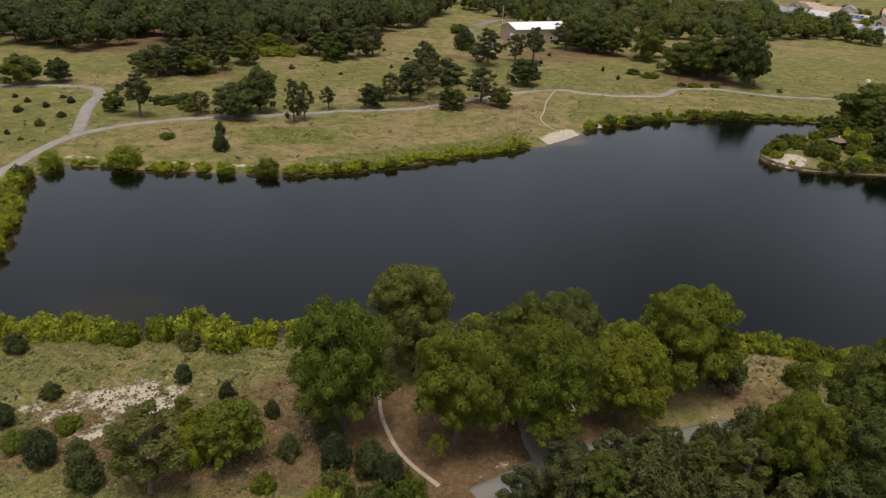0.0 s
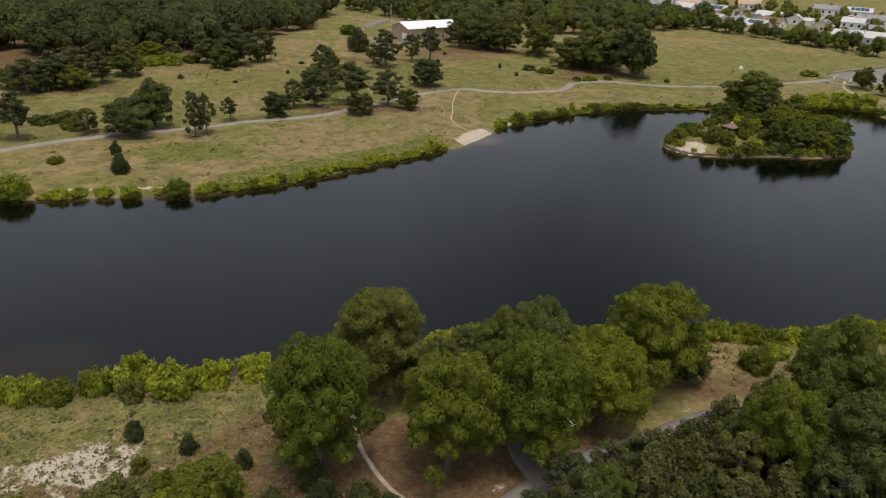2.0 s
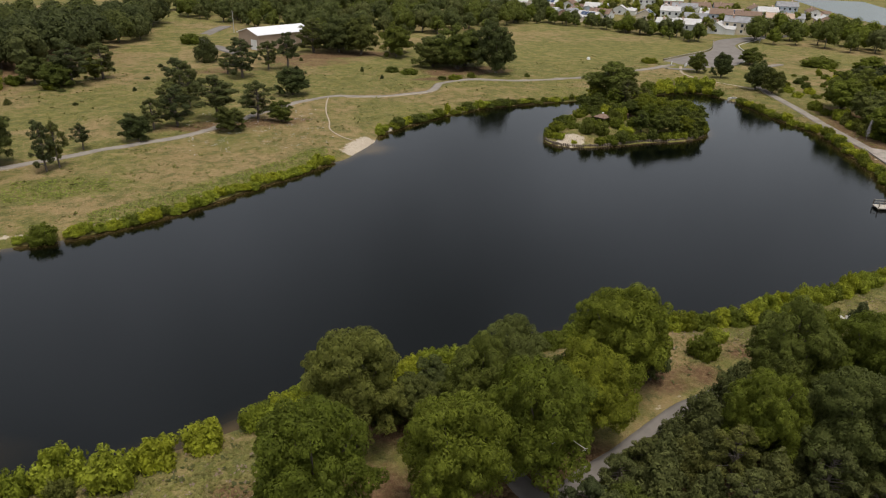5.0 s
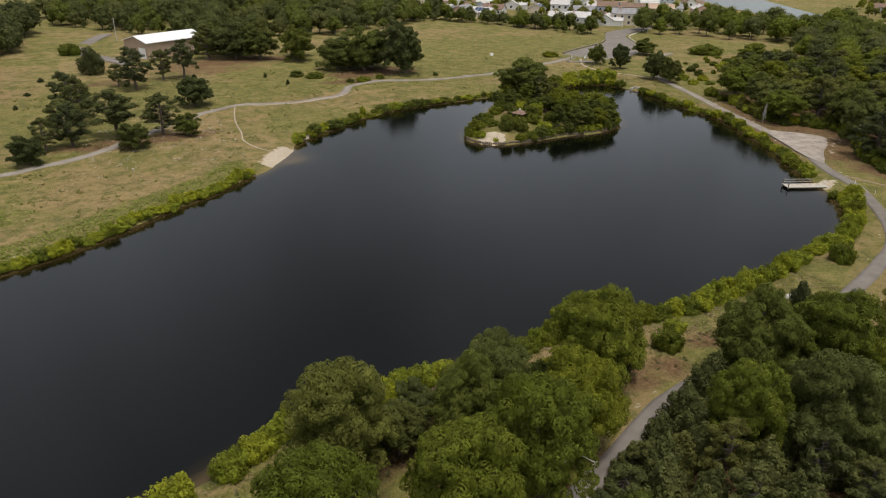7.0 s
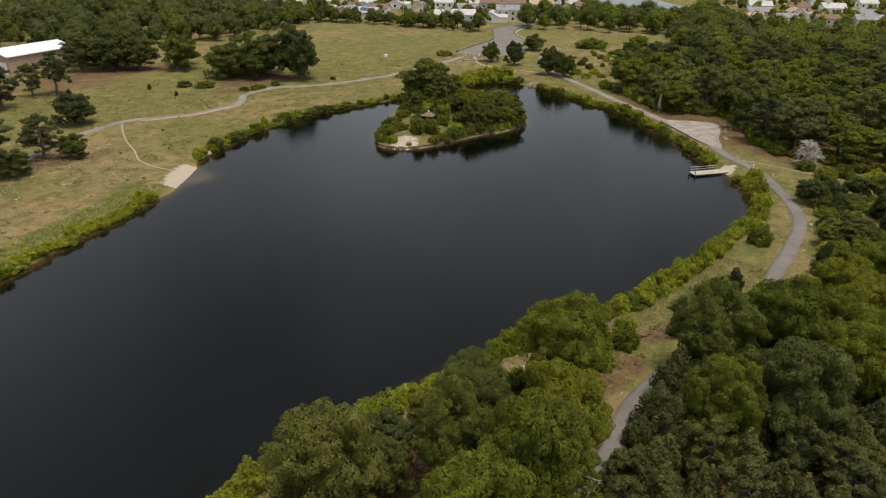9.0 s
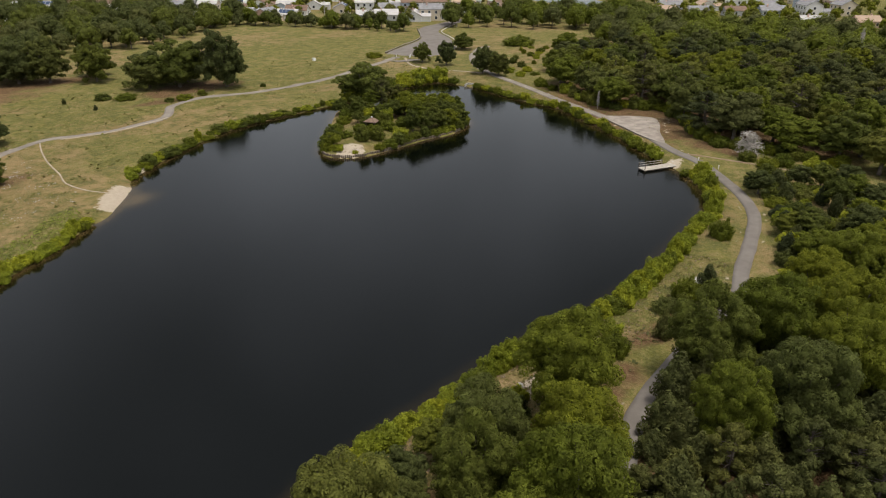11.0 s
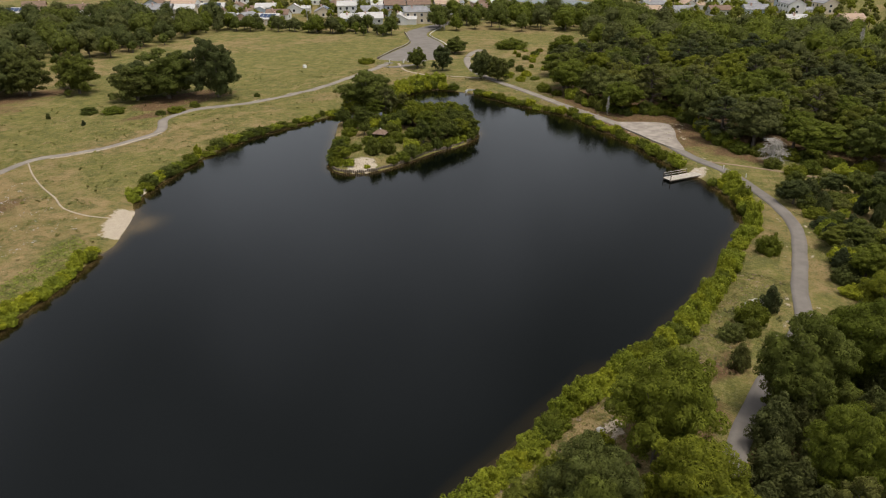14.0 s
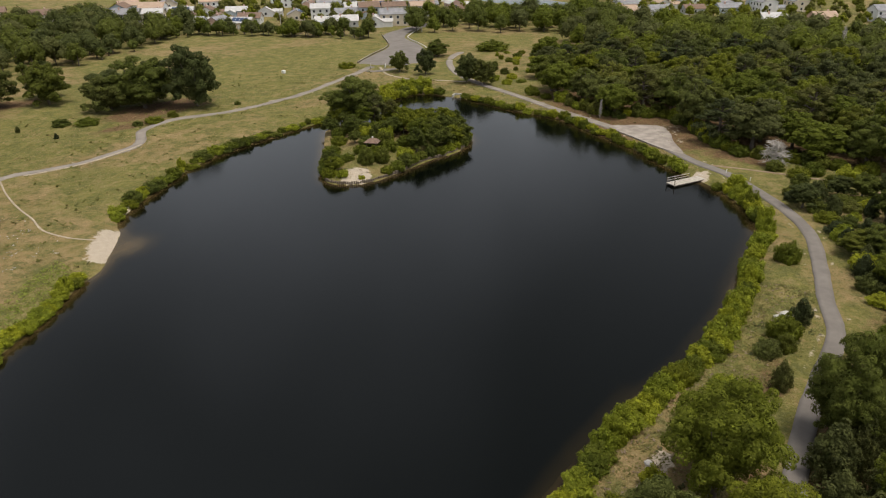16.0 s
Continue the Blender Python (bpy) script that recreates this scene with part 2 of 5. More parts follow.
WALKS = {
    "north": ([(-78, 102), (-79, 116), (-78, 127), (-70, 138), (-57, 146), (-41, 153), (-26, 160), (-9, 169), (9, 187), (24, 196), (38, 194),
               (52, 196), (60, 207), (70, 210), (82, 206), (96, 205), (114, 207), (134, 213), (150, 218)], 2.3, "worn"),
    "west": ([(-78, 127), (-87, 148), (-91, 160), (-97, 167), (-111, 165), (-130, 158)], 2.8, "worn"),
    "west_south": ([(-78, 102), (-78, 92), (-80, 78), (-86, 60)], 2.6, "worn"),
    "east_far": ([(196, 212), (186, 209), (173, 200), (160, 186), (154, 175), (149, 163), (145, 153), (139, 139), (134, 126), (128, 112), (122.5, 101)], 2.4, "worn"),
    "east": ([(123, 102), (116, 92), (112, 84), (107, 78), (99, 70), (90, 64), (78, 60), (69, 57.5), (60, 54.5), (50, 54), (41, 53.5), (30, 52),
              (21, 48.5), (13, 45.5), (5, 40)], 2.15, "asphalt"),
    "link": ([(11, 44.5), (10, 47.5), (9.5, 51)], 2.0, "asphalt"),
    "cove": ([(154, 216), (148, 207), (146, 196), (150, 184), (153, 177)], 0.9, "sand"),
    "spur": ([(115, 89), (117, 81), (118, 73), (119, 65), (117, 58), (112, 48)], 0.8, "dirt"),
    "beach_trail": ([(22.5, 194), (20.6, 187), (19, 179), (18, 170), (16.8, 163), (18.0, 156.5), (20.5, 153)], 0.32, "sand"),
    "pine_trail": ([(-5, 55), (-4.5, 51), (-3.5, 48), (-1.5, 44.5), (2, 41)], 0.4, "sand"),
    "edge_line": ([(27, 194.6), (34, 193.1), (44, 193.2), (53, 195.6)], 0.5, "sand"),
}
LINES = {n: spline(w[0], False, 6) for n, w in WALKS.items()}


def wob(x, y, s):
    """Soft undulation between -1 and 1 of wavelength about s."""
    f = 6.283 / s
    return (np.sin(x * f + 1.3 * np.sin(y * f * 0.7)) + np.sin(y * f * 1.1 + 1.7 * np.sin(x * f * 0.6 + 2.0))) * 0.5


def shore(xy):
    """Metres from the water's edge: above zero on land, below zero in the pond."""
    d1, in1 = reach(LAKE, xy, True)
    d2, in2 = reach(ISLE, xy, True)
    d = np.where(in1, -d1, d1)
    return np.where(in1, np.maximum(d, np.where(in2, d2, -d2)), d)


def level(xy, s=None):
    s = shore(xy) if s is None else s
    x, y = xy[:, 0], xy[:, 1]
    up = 1.25 * (1 - np.exp(-np.maximum(s, 0) / 2.2)) + np.clip(s - 6, 0, 20) / 20 * (0.25 * wob(x, y, 37) + 0.12 * wob(x, y, 11))
    # the island stands behind a timber edge
    _, isl = reach(ISLE, xy, True)
    up = np.where(isl, 0.5 + 2.1 * (1 - np.exp(-np.maximum(s - 1.5, 0) / 5)), up)
    return np.where(s > 0, up, np.maximum(-2.5, s * 0.30))


def blob(x, y, cx, cy, rx, ry, edge=0.45):
    r = np.sqrt(((x - cx) / rx) ** 2 + ((y - cy) / ry) ** 2)
    return np.clip((1 + edge - r) / (2 * edge), 0, 1)


def mesh_of(name, v, f, mat, smooth=False):
    m = bpy.data.meshes.new(name)
    v = np.asarray(v, np.float32)
    f = np.asarray(f, np.int32)
    m.vertices.add(len(v))
    m.vertices.foreach_set("co", v.ravel())
    m.loops.add(f.size)
    m.loops.foreach_set("vertex_index", f.ravel())
    m.polygons.add(len(f))
    m.polygons.foreach_set("loop_start", np.arange(0, f.size, f.shape[1], dtype=np.int32))
    m.polygons.foreach_set("use_smooth", np.full(len(f), smooth))
    m.update(calc_edges=True)
    m.materials.append(mat)
    return m


def grid_mesh(name, xs, ys, z, mat):
    nx, ny = len(xs), len(ys)
    i = np.arange(nx * ny).reshape(ny, nx)
    f = np.stack([i[:-1, :-1], i[:-1, 1:], i[1:, 1:], i[1:, :-1]], -1).reshape(-1, 4)
    gx, gy = np.meshgrid(xs, ys)
    return mesh_of(name, np.stack([gx.ravel(), gy.ravel(), z], 1), f, mat, True)


def lines_of(lo, hi, far, step=1.0):
    mid = np.arange(lo, hi + 0.1, step)
    out = [2.0]
    while out[-1] < far:
        out.append(out[-1] * 1.35 + 1)
    out = np.array(out)
    return np.concatenate([lo - out[::-1], mid, hi + out])


xs, ys = lines_of(-125, 160, 2600), lines_of(20, 235, 2600)
gx, gy = [a.ravel() for a in np.meshgrid(xs, ys)]
gxy = np.stack([gx, gy], 1)
near = (gx > -135) & (gx < 175) & (gy > 10) & (gy < 250)
gs = np.full(len(gxy), 60.0)
gs[near] = shore(gxy[near])
gz = np.full(len(gxy), 1.25)
gz[near] = level(gxy[near], gs[near])
walkd = np.full(len(gxy), 50.0)
for n in LINES:
    if WALKS[n][2] in ("asphalt", "worn"):
        walkd[near] = np.minimum(walkd[near], reach(LINES[n], gxy[near], False)[0])

dry = 0.38 + 0.28 * wob(gx, gy, 60)
for b in ((-20, 130, 60, 22), (10, 165, 18, 25), (-15, 46, 8, 5), (-36, 43, 8, 4), (10, 260, 60, 25), (-75, 205, 40, 18), (60, 195, 30, 12), (-60, 225, 14, 8),
          (35, 62, 12, 5), (205, 190, 25, 18), (100, 62, 14, 6), (175, 243, 16, 5), (-60, 214, 22, 5), (0, 192, 26, 6), (40, 214, 22, 6), (110, 196, 26, 5), (120, 222, 30, 5), (-5, 142, 22, 9)):
    dry = np.maximum(dry, 0.64 * blob(gx, gy, *b))
for b in ((-30, 56.5, 24, 3.2), (-14, 55, 6, 4), (-38, 42, 6, 5), (80, 235, 40, 25), (150, 250, 60, 25), (0, 215, 40, 12), (52, 63, 10, 3), (66, 63, 8, 3), (-100, 140, 20, 20), (-40, 190, 30, 9), (-95, 200, 30, 8), (110, 250, 45, 25), (60, 205, 20, 5), (-28, 52, 30, 9)):
    dry -= 0.55 * blob(gx, gy, *b)
dry -= 1.0 * blob(gx, gy, -37, 136, 11, 5)
dry -= 0.6 * np.clip(1.6 - np.abs(gs - 3) / 3, 0, 1) * (gx > -30) * (gx < 13) * (gy > 110)
sand = np.zeros(len(gxy))
for x, y, rx, ry, w in ((-27, 48.5, 7, 3.5, 0.62), (-34, 47, 7, 2.5, 0.45), (-29, 44, 3, 2, 0.55), (32, 162.5, 3, 2, 0.8),
                        (67.8, 142.3, 3.6, 2.8, 1.0), (26, 62.5, 4, 1.3, 0.7), (61, 60.5, 1.8, 1.2, 0.85), (134, 106, 8, 5, 0.45), (0.5, 63, 2.5, 2.0, 0.8), (134, 171, 3, 3, 0.6), (128, 101, 4, 3, 0.45),
                        (137, 180, 3, 3, 0.4), (109, 88, 3, 2, 0.8), (64, 210, 3, 1.5, 0.3)):
    sand = np.maximum(sand, w * blob(gx, gy, x, y, rx, ry))
strip = np.clip(1 - np.abs(gs - 2.2) / 1.4, 0, 1) * (gx < -22) * (gx > -76) * (gy > 105)
sand = np.maximum(sand, 0.6 * strip)
sand = np.maximum(sand, 1.35 * np.clip(1.25 - np.maximum(gs, 0) / 3.6, 0, 1) * blob(gx, gy, 20.0, 151.5, 6.5, 6.0, 0.3))
sand = np.maximum(sand, 0.5 * np.clip(1 - np.abs(walkd - 1.8) / 0.7, 0, 1))
litter = np.zeros(len(gxy))
for x, y, rx, ry, w in ((-3, 47, 6, 7, 0.95), (9, 48, 11, 6, 0.95), (-10, 42, 7, 4, 0.7), (33, 56.5, 6, 3, 0.55), (4, 59, 7, 4, 0.7), (46, 58.3, 7, 2.2, 0.6), (30, 61, 6, 2, 0.5), (-16, 50, 6, 3, 0.5), (24, 40, 30, 9, 1.0), (48, 44, 30, 9, 0.9), (-60, 150, 14, 3, 0.5),
                        (-5, 172, 20, 5, 0.7), (25, 250, 22, 10, 0.55), (75, 224, 16, 8, 0.9), (40, 262, 25, 8, 0.9), (-80, 192, 12, 8, 0.75), (160, 100, 38, 48, 1.0), (134, 100, 4, 8, 0.9), (124, 84, 4, 8, 0.8),
                        (218, 112, 50, 45, 1.0), (-110, 260, 70, 45, 1.0), (96, 155, 9, 11, 0.6), (62, 214, 14, 4, 0.6), (-18, 44, 20, 7, 0.72), (-40, 40, 12, 5, 0.6), (-12, 52, 6, 5, 0.62), (-3, 240, 16, 6, 0.6)):
    litter = np.maximum(litter, w * blob(gx, gy, x, y, rx, ry))
sand[gs < 0] = 0.35
m = grid_mesh("ground", xs, ys, gz, GROUND)
col = m.color_attributes.new("zone", "FLOAT_COLOR", "POINT")
col.data.foreach_set("color", np.stack([np.clip(dry, 0, 1), sand, litter, np.ones(len(dry))], 1).astype(np.float32).ravel())
ground = tagged(new("ground", m), "uneven meadow ground of green and dry grass with sandy patches", "ground", kind="structure")

wx, wy = np.arange(-84, 146, 2.0), np.arange(50, 192, 2.0)
wxy = np.stack([a.ravel() for a in np.meshgrid(wx, wy)], 1)
ws = shore(wxy)
m = grid_mesh("pond", wx, wy, np.zeros(len(wxy)), WATER)
at = m.attributes.new("shallow", "FLOAT", "POINT")
bar = blob(wxy[:, 0], wxy[:, 1], -38, 66, 9, 4) * 0.4 + blob(wxy[:, 0], wxy[:, 1], 21.8, 149.6, 5.5, 4.6) * 0.9
at.data.foreach_set("value", np.clip(np.maximum(1 + ws / 3.2, bar), 0, 1).astype(np.float32))
tagged(new("pond_water", m), "dark calm pond water, brownish along the banks", "water", kind="structure")


def ribbon(name, line, width, mat, lift, label):
    """A laid path: a slightly domed strip with edges that go into the ground."""
    t = np.gradient(line, axis=0)
    t /= np.linalg.norm(t, axis=1)[:, None]
    nrm = np.stack([-t[:, 1], t[:, 0]], 1)
    s = np.cumsum(np.r_[0, np.linalg.norm(np.diff(line, axis=0), axis=1)])
    wid = width * (1 + 0.03 * np.sin(s * 0.9) + 0.02 * np.sin(s * 2.3 + 1))
    rows = []
    for u, dz in ((-0.5, -0.25), (-0.5, 0.0), (-0.25, 0.02), (0, 0.03), (0.25, 0.02), (0.5, 0.0), (0.5, -0.25)):
        xy = line + nrm * (wid * u)[:, None]
        rows.append(np.c_[xy, level(xy) + lift + dz])
    v = np.stack(rows, 1)
    n, k_ = v.shape[:2]
    i = np.arange(n * k_).reshape(n, k_)
    f = np.stack([i[:-1, :-1], i[1:, :-1], i[1:, 1:], i[:-1, 1:]], -1).reshape(-1, 4)[:, ::-1]
    return tagged(new(name, mesh_of(name, v.reshape(-1, 3), f, mat, True)), label, "path", kind="structure")


KINDS = {"dirt": (DIRT, 0.05, "brown trodden dirt track"), "worn": (WORN, 0.10, "worn pale asphalt footpath through the meadow"), "asphalt": (ASPHALT, 0.10, "grey asphalt footpath winding through the grass"), "sand": (SANDM, 0.06, "narrow trodden sandy trail"),
         "gravel": (GRAVEL, 0.08, "pale gravel track")}
for n, (pts, w, kind) in WALKS.items():
    ribbon("path_" + n, LINES[n], w, KINDS[kind][0], KINDS[kind][1] + (0.06 if n in ("link", "edge_line") else 0), KINDS[kind][2])


# ---- plants ----
def tube(pts, radii, sides=6):
    pts = np.array(pts, float)
    d = np.gradient(pts, axis=0)
    d /= np.linalg.norm(d, axis=1)[:, None] + 1e-9
    ref = np.array([0.3, 0.9, 0.2])
    u = np.cross(d, ref)
    u /= np.linalg.norm(u, axis=1)[:, None]
    w = np.cross(d, u)
    a = np.arange(sides) / sides * 6.2832
    v = pts[:, None] + (u[:, None] * np.cos(a)[None, :, None] + w[:, None] * np.sin(a)[None, :, None]) * np.array(radii)[:, None, None]
    n = len(pts)
    i = np.arange(n * sides).reshape(n, sides)
    j = np.roll(i, -1, 1)
    f = np.stack([i[:-1], j[:-1], j[1:], i[1:]], -1).reshape(-1, 4)
    return v.reshape(-1, 3), f


def join(parts):
    vs, fs, n = [], [], 0
    for v, f in parts:
        vs.append(v)
        fs.append(f + n)
        n += len(v)
    return np.concatenate(vs), np.concatenate(fs)


def unit(rng, n):
    d = rng.normal(size=(n, 3))
    return d / np.linalg.norm(d, axis=1)[:, None]


def leaves(rng, c, nrm, size):
    """Small leaf sprays, one three-cornered blade each, facing about along nrm."""
    n = len(c)
    nrm = nrm + unit(rng, n) * 0.30
    nrm /= np.linalg.norm(nrm, axis=1)[:, None]
    u = np.cross(nrm, unit(rng, n))
    u /= np.linalg.norm(u, axis=1)[:, None]
    w = np.cross(nrm, u)
    s = (size * rng.uniform(0.6, 1.3, n))[:, None]
    v = np.stack([c - u * s, c + u * s * 0.7 - w * s * 0.55, c + u * s * 0.7 + w * s * 0.55 + nrm * s * 0.2], 1)
    f = np.arange(3 * n).reshape(n, 3)
    return v.reshape(-1, 3), np.c_[f, f[:, 2]]



def clothe(rng, balls, count, size, flat=1.0, under=-0.35):
    """Leaf clusters over a heap of balls (x, y, z, r), left out where one ball is buried in another."""
    b = np.array(balls)
    pick = rng.choice(len(b), int(count * 1.9), p=b[:, 3] ** 2 / (b[:, 3] ** 2).sum())
    d = unit(rng, len(pick))
    keep = d[:, 2] > under - 0.6 * rng.random(len(d)) ** 2
    pick, d = pick[keep], d[keep]
    sq = np.array([1, 1, flat])
    p = b[pick, :3] + d * sq * (b[pick, 3] * rng.uniform(0.82, 1.12, len(pick)))[:, None]
    buried = np.zeros(len(p), bool)
    for q in b:
        buried |= (((p - q[:3]) / sq) ** 2).sum(1) < (q[3] * 0.8) ** 2
    p, d = p[~buried][:count], d[~buried][:count]
    return leaves(rng, p, d / sq + np.array([0, 0, 0.25]), size)


def cores(rng, balls, shrink, flat=1.0):
    """Low, uneven inner bodies that close the crown."""
    bm = bmesh.new()
    bmesh.ops.create_icosphere(bm, subdivisions=1, radius=1)
    v0 = np.array([q.co for q in bm.verts])
    f0 = np.array([[w.index for w in q.verts] for q in bm.faces])
    bm.free()
    out = []
    for x, y, z, r in balls:
        v = v0 * (r * shrink * rng.uniform(0.8, 1.1, len(v0)))[:, None] * np.array([1, 1, flat]) + np.array([x, y, z])
        out.append((v, np.c_[f0, f0[:, 2]]))
    return out


def fix(v, f, name, mat):
    """Quads, where a doubled last corner stands for a triangle."""
    tri = f[:, 2] == f[:, 3]
    m = bpy.data.meshes.new(name)
    m.from_pydata(v.tolist(), [], [q[:3] for q in f[tri].tolist()] + f[~tri].tolist())
    m.materials.append(mat)
    return m


def heap_oak(rng, lobes, subs):
    """Balls of a broad uneven crown for a tree 10 high and 9 wide: heads of foliage on limbs, each broken into smaller heads."""
    out, heads = [], []
    lean = rng.uniform(0, 6.28)
    for i in range(lobes):
        h = 1 - 1.66 * (i + 0.5) / lobes
        a = i * 2.39996 + rng.uniform(-0.5, 0.5)
        rad = math.sqrt(max(0, 1 - h * h))
        r = rng.uniform(0.75, 1.55) * (1.1 if h > 0 else 0.95)
        e = rng.uniform(0.74, 1.06) * (1 + 0.10 * math.cos(a - lean))
        k_ = max(0.2, (4.6 * e - r) / 4.6)
        c = np.array([math.cos(a) * rad * 4.6 * k_, math.sin(a) * rad * 4.6 * k_, 5.2 + h * 4.9 * k_])
        heads.append((*c, r))
        for d in unit(rng, subs):
            d[2] = abs(d[2]) * 0.9 - 0.3
            out.append((*(c + d * r * 0.86), r * rng.uniform(0.26, 0.48)))
        out.append((*c, r * 0.64))
    out.append((0, 0, 5.2, 2.7))
    out.append((0, 0, 3.4, 1.7))
    return out, heads


def oak(seed, lobes, subs, count, size, mat, name):
    rng = np.random.default_rng(seed)
    balls, heads = heap_oak(rng, lobes, subs)
    parts = [clothe(rng, balls, count, size, 0.82, -0.25)] + cores(rng, [b for b in balls if b[3] > 0.7] or balls, 0.78, 0.8)
    crown = fix(*join(parts), name + "_crown", mat)
    wood = [tube([(0, 0, -0.3), (0.05, 0, 1.2), (0.1, 0.1, 3.0), (0, 0.1, 5.5)], [0.42, 0.30, 0.25, 0.14], 7)]
    for h in heads[: min(10, len(heads))]:
        z0 = rng.uniform(2.0, 3.6)
        tip = np.array(h[:3])
        midp = np.array([tip[0] * 0.45, tip[1] * 0.45, (z0 + tip[2]) * 0.5 - 0.2])
        wood.append(tube([(0.05, 0.05, z0), midp, tip], [0.15, 0.10, 0.04], 5))
    return {"trunk": mesh_of(name + "_trunk", *join(wood), BARK, True), "crown": crown}


def pine(seed, count, size, mat, name, tall=0.0):
    """A pitch pine, 10 high: bare lower trunk, an open irregular crown of needle tufts on crooked limbs."""
    rng = np.random.default_rng(seed)
    wood = [tube([(0, 0, -0.3), (0.15, 0.05, 2.5), (0.0, 0.2, 5.5), (0.15, 0.1, 9.3)], [0.30, 0.22, 0.16, 0.05], 7)]
    balls = []
    lean = rng.uniform(0, 6.28)
    for i in range(40):
        u = (i + rng.random()) / 40
        z = 2.0 + tall + (7.3 - tall) * u
        a = i * 2.4 + rng.uniform(-0.7, 0.7)
        wide = 3.3 * math.sin(math.pi * (0.24 + 0.70 * u)) ** 0.9 * (1 + 0.18 * math.cos(a - lean))
        r = wide * rng.uniform(0.35, 1.0)
        tip = np.array([math.cos(a) * r, math.sin(a) * r, z + rng.uniform(-0.3, 0.5)])
        wood.append(tube([(0.05, 0.1, z - 0.7), tip * [0.5, 0.5, 1] - [0, 0, 0.35], tip], [0.08, 0.05, 0.02], 4))
        s = rng.uniform(0.42, 0.85) * (1 - 0.25 * u)
        balls.append((*tip, s))
        for d in unit(rng, 3):
            balls.append((*(tip + d * s * [1.0, 1.0, 0.7]), s * rng.uniform(0.4, 0.7)))
    balls.append((0.1, 0.1, 9.4, 0.5))
    parts = [clothe(rng, balls, count, size, 0.85, -0.6)] + cores(rng, [b for b in balls if b[3] > 0.5], 0.62, 0.8)
    return {"trunk": mesh_of(name + "_trunk", *join(wood), BARK, True), "crown": fix(*join(parts), name + "_crown", mat)}


def cedar(seed, count, size, mat, name):
    """A young juniper, 4 high and 3.4 wide: upright uneven plumes, bushy to the ground."""
    rng = np.random.default_rng(seed)
    balls = [(0, 0, 1.4, 1.1), (0, 0, 2.4, 0.75)]
    for i in range(52):
        u = (i + rng.random()) / 52
        a = i * 2.4 + rng.uniform(-0.4, 0.4)
        r = 1.4 * (1 - u ** 1.5) ** 0.6 * rng.uniform(0.55, 1.15)
        balls.append((math.cos(a) * r, math.sin(a) * r, 0.45 + 3.1 * u + rng.uniform(-0.2, 0.35), rng.uniform(0.17, 0.42) * (1.15 - 0.4 * u)))
    parts = [clothe(rng, balls, count, size, 1.6, -0.7)] + cores(rng, balls[:2], 0.9)
    wood = tube([(0, 0, -0.2), (0, 0, 1.0), (0, 0, 3.0)], [0.14, 0.10, 0.03], 6)
    return {"trunk": mesh_of(name + "_trunk", *wood, BARK, True), "crown": fix(*join(parts), name + "_crown", mat)}


def shrub(seed, count, size, mat, name):
    """A many-stemmed round bush, 2 high and 3 wide."""
    rng = np.random.default_rng(seed)
    balls, wood = [], []
    for i in range(15):
        a = i * 2.4 + rng.uniform(-0.3, 0.3)
        r = 1.2 * math.sqrt((i + 0.5) / 15)
        z = 1.35 - 0.55 * r + rng.uniform(-0.35, 0.45)
        s_ = rng.uniform(0.28, 0.52)
        balls.append((math.cos(a) * r, math.sin(a) * r, z, s_))
        for d in unit(rng, 4):
            balls.append((math.cos(a) * r + d[0] * s_, math.sin(a) * r + d[1] * s_, z + abs(d[2]) * s_, s_ * rng.uniform(0.35, 0.6)))
        balls.append((math.cos(a) * r * 0.9, math.sin(a) * r * 0.9, z * 0.45, 0.5))
        if i < 7:
            wood.append(tube([(math.cos(a) * 0.15, math.sin(a) * 0.15, -0.25), (math.cos(a) * r * 0.6, math.sin(a) * r * 0.6, z * 0.5),
                              (math.cos(a) * r, math.sin(a) * r, z)], [0.05, 0.04, 0.02], 4))
    parts = [clothe(rng, balls, count, size, 1.0, -0.7)] + cores(rng, [q for q in balls if q[3] > 0.3], 0.78)
    return {"stems": mesh_of(name + "_stems", *join(wood), BARK, True), "crown": fix(*join(parts), name + "_crown", mat)}


def dead_tree(seed, name):
    rng = np.random.default_rng(seed)
    wood = [tube([(0, 0, -0.3), (0.1, 0, 1.5), (0, 0.1, 3.5), (0.1, 0, 5.5)], [0.22, 0.17, 0.11, 0.03], 6)]
    for i in range(34):
        z = 1.2 + 4.0 * i / 34
        a, l = i * 2.4, (1 - i / 45) * rng.uniform(1.6, 2.8)
        e = np.array([math.cos(a) * l, math.sin(a) * l, z + rng.uniform(-0.2, 0.9)])
        wood.append(tube([(0, 0.05, z), e * [0.5, 0.5, 1] + [0, 0, 0.1], e], [0.07, 0.05, 0.015], 4))
        for d in unit(rng, 9):
            q = e * [0.65, 0.65, 1] + d * 0.15
            wood.append(tube([q, q + d * 0.5, q + d * 1.0 + [0, 0, -0.15]], [0.05, 0.035, 0.015], 3))
    v, f = join(wood)
    return {"trunk": mesh_of(name, v, f, DEADWOOD, False)}


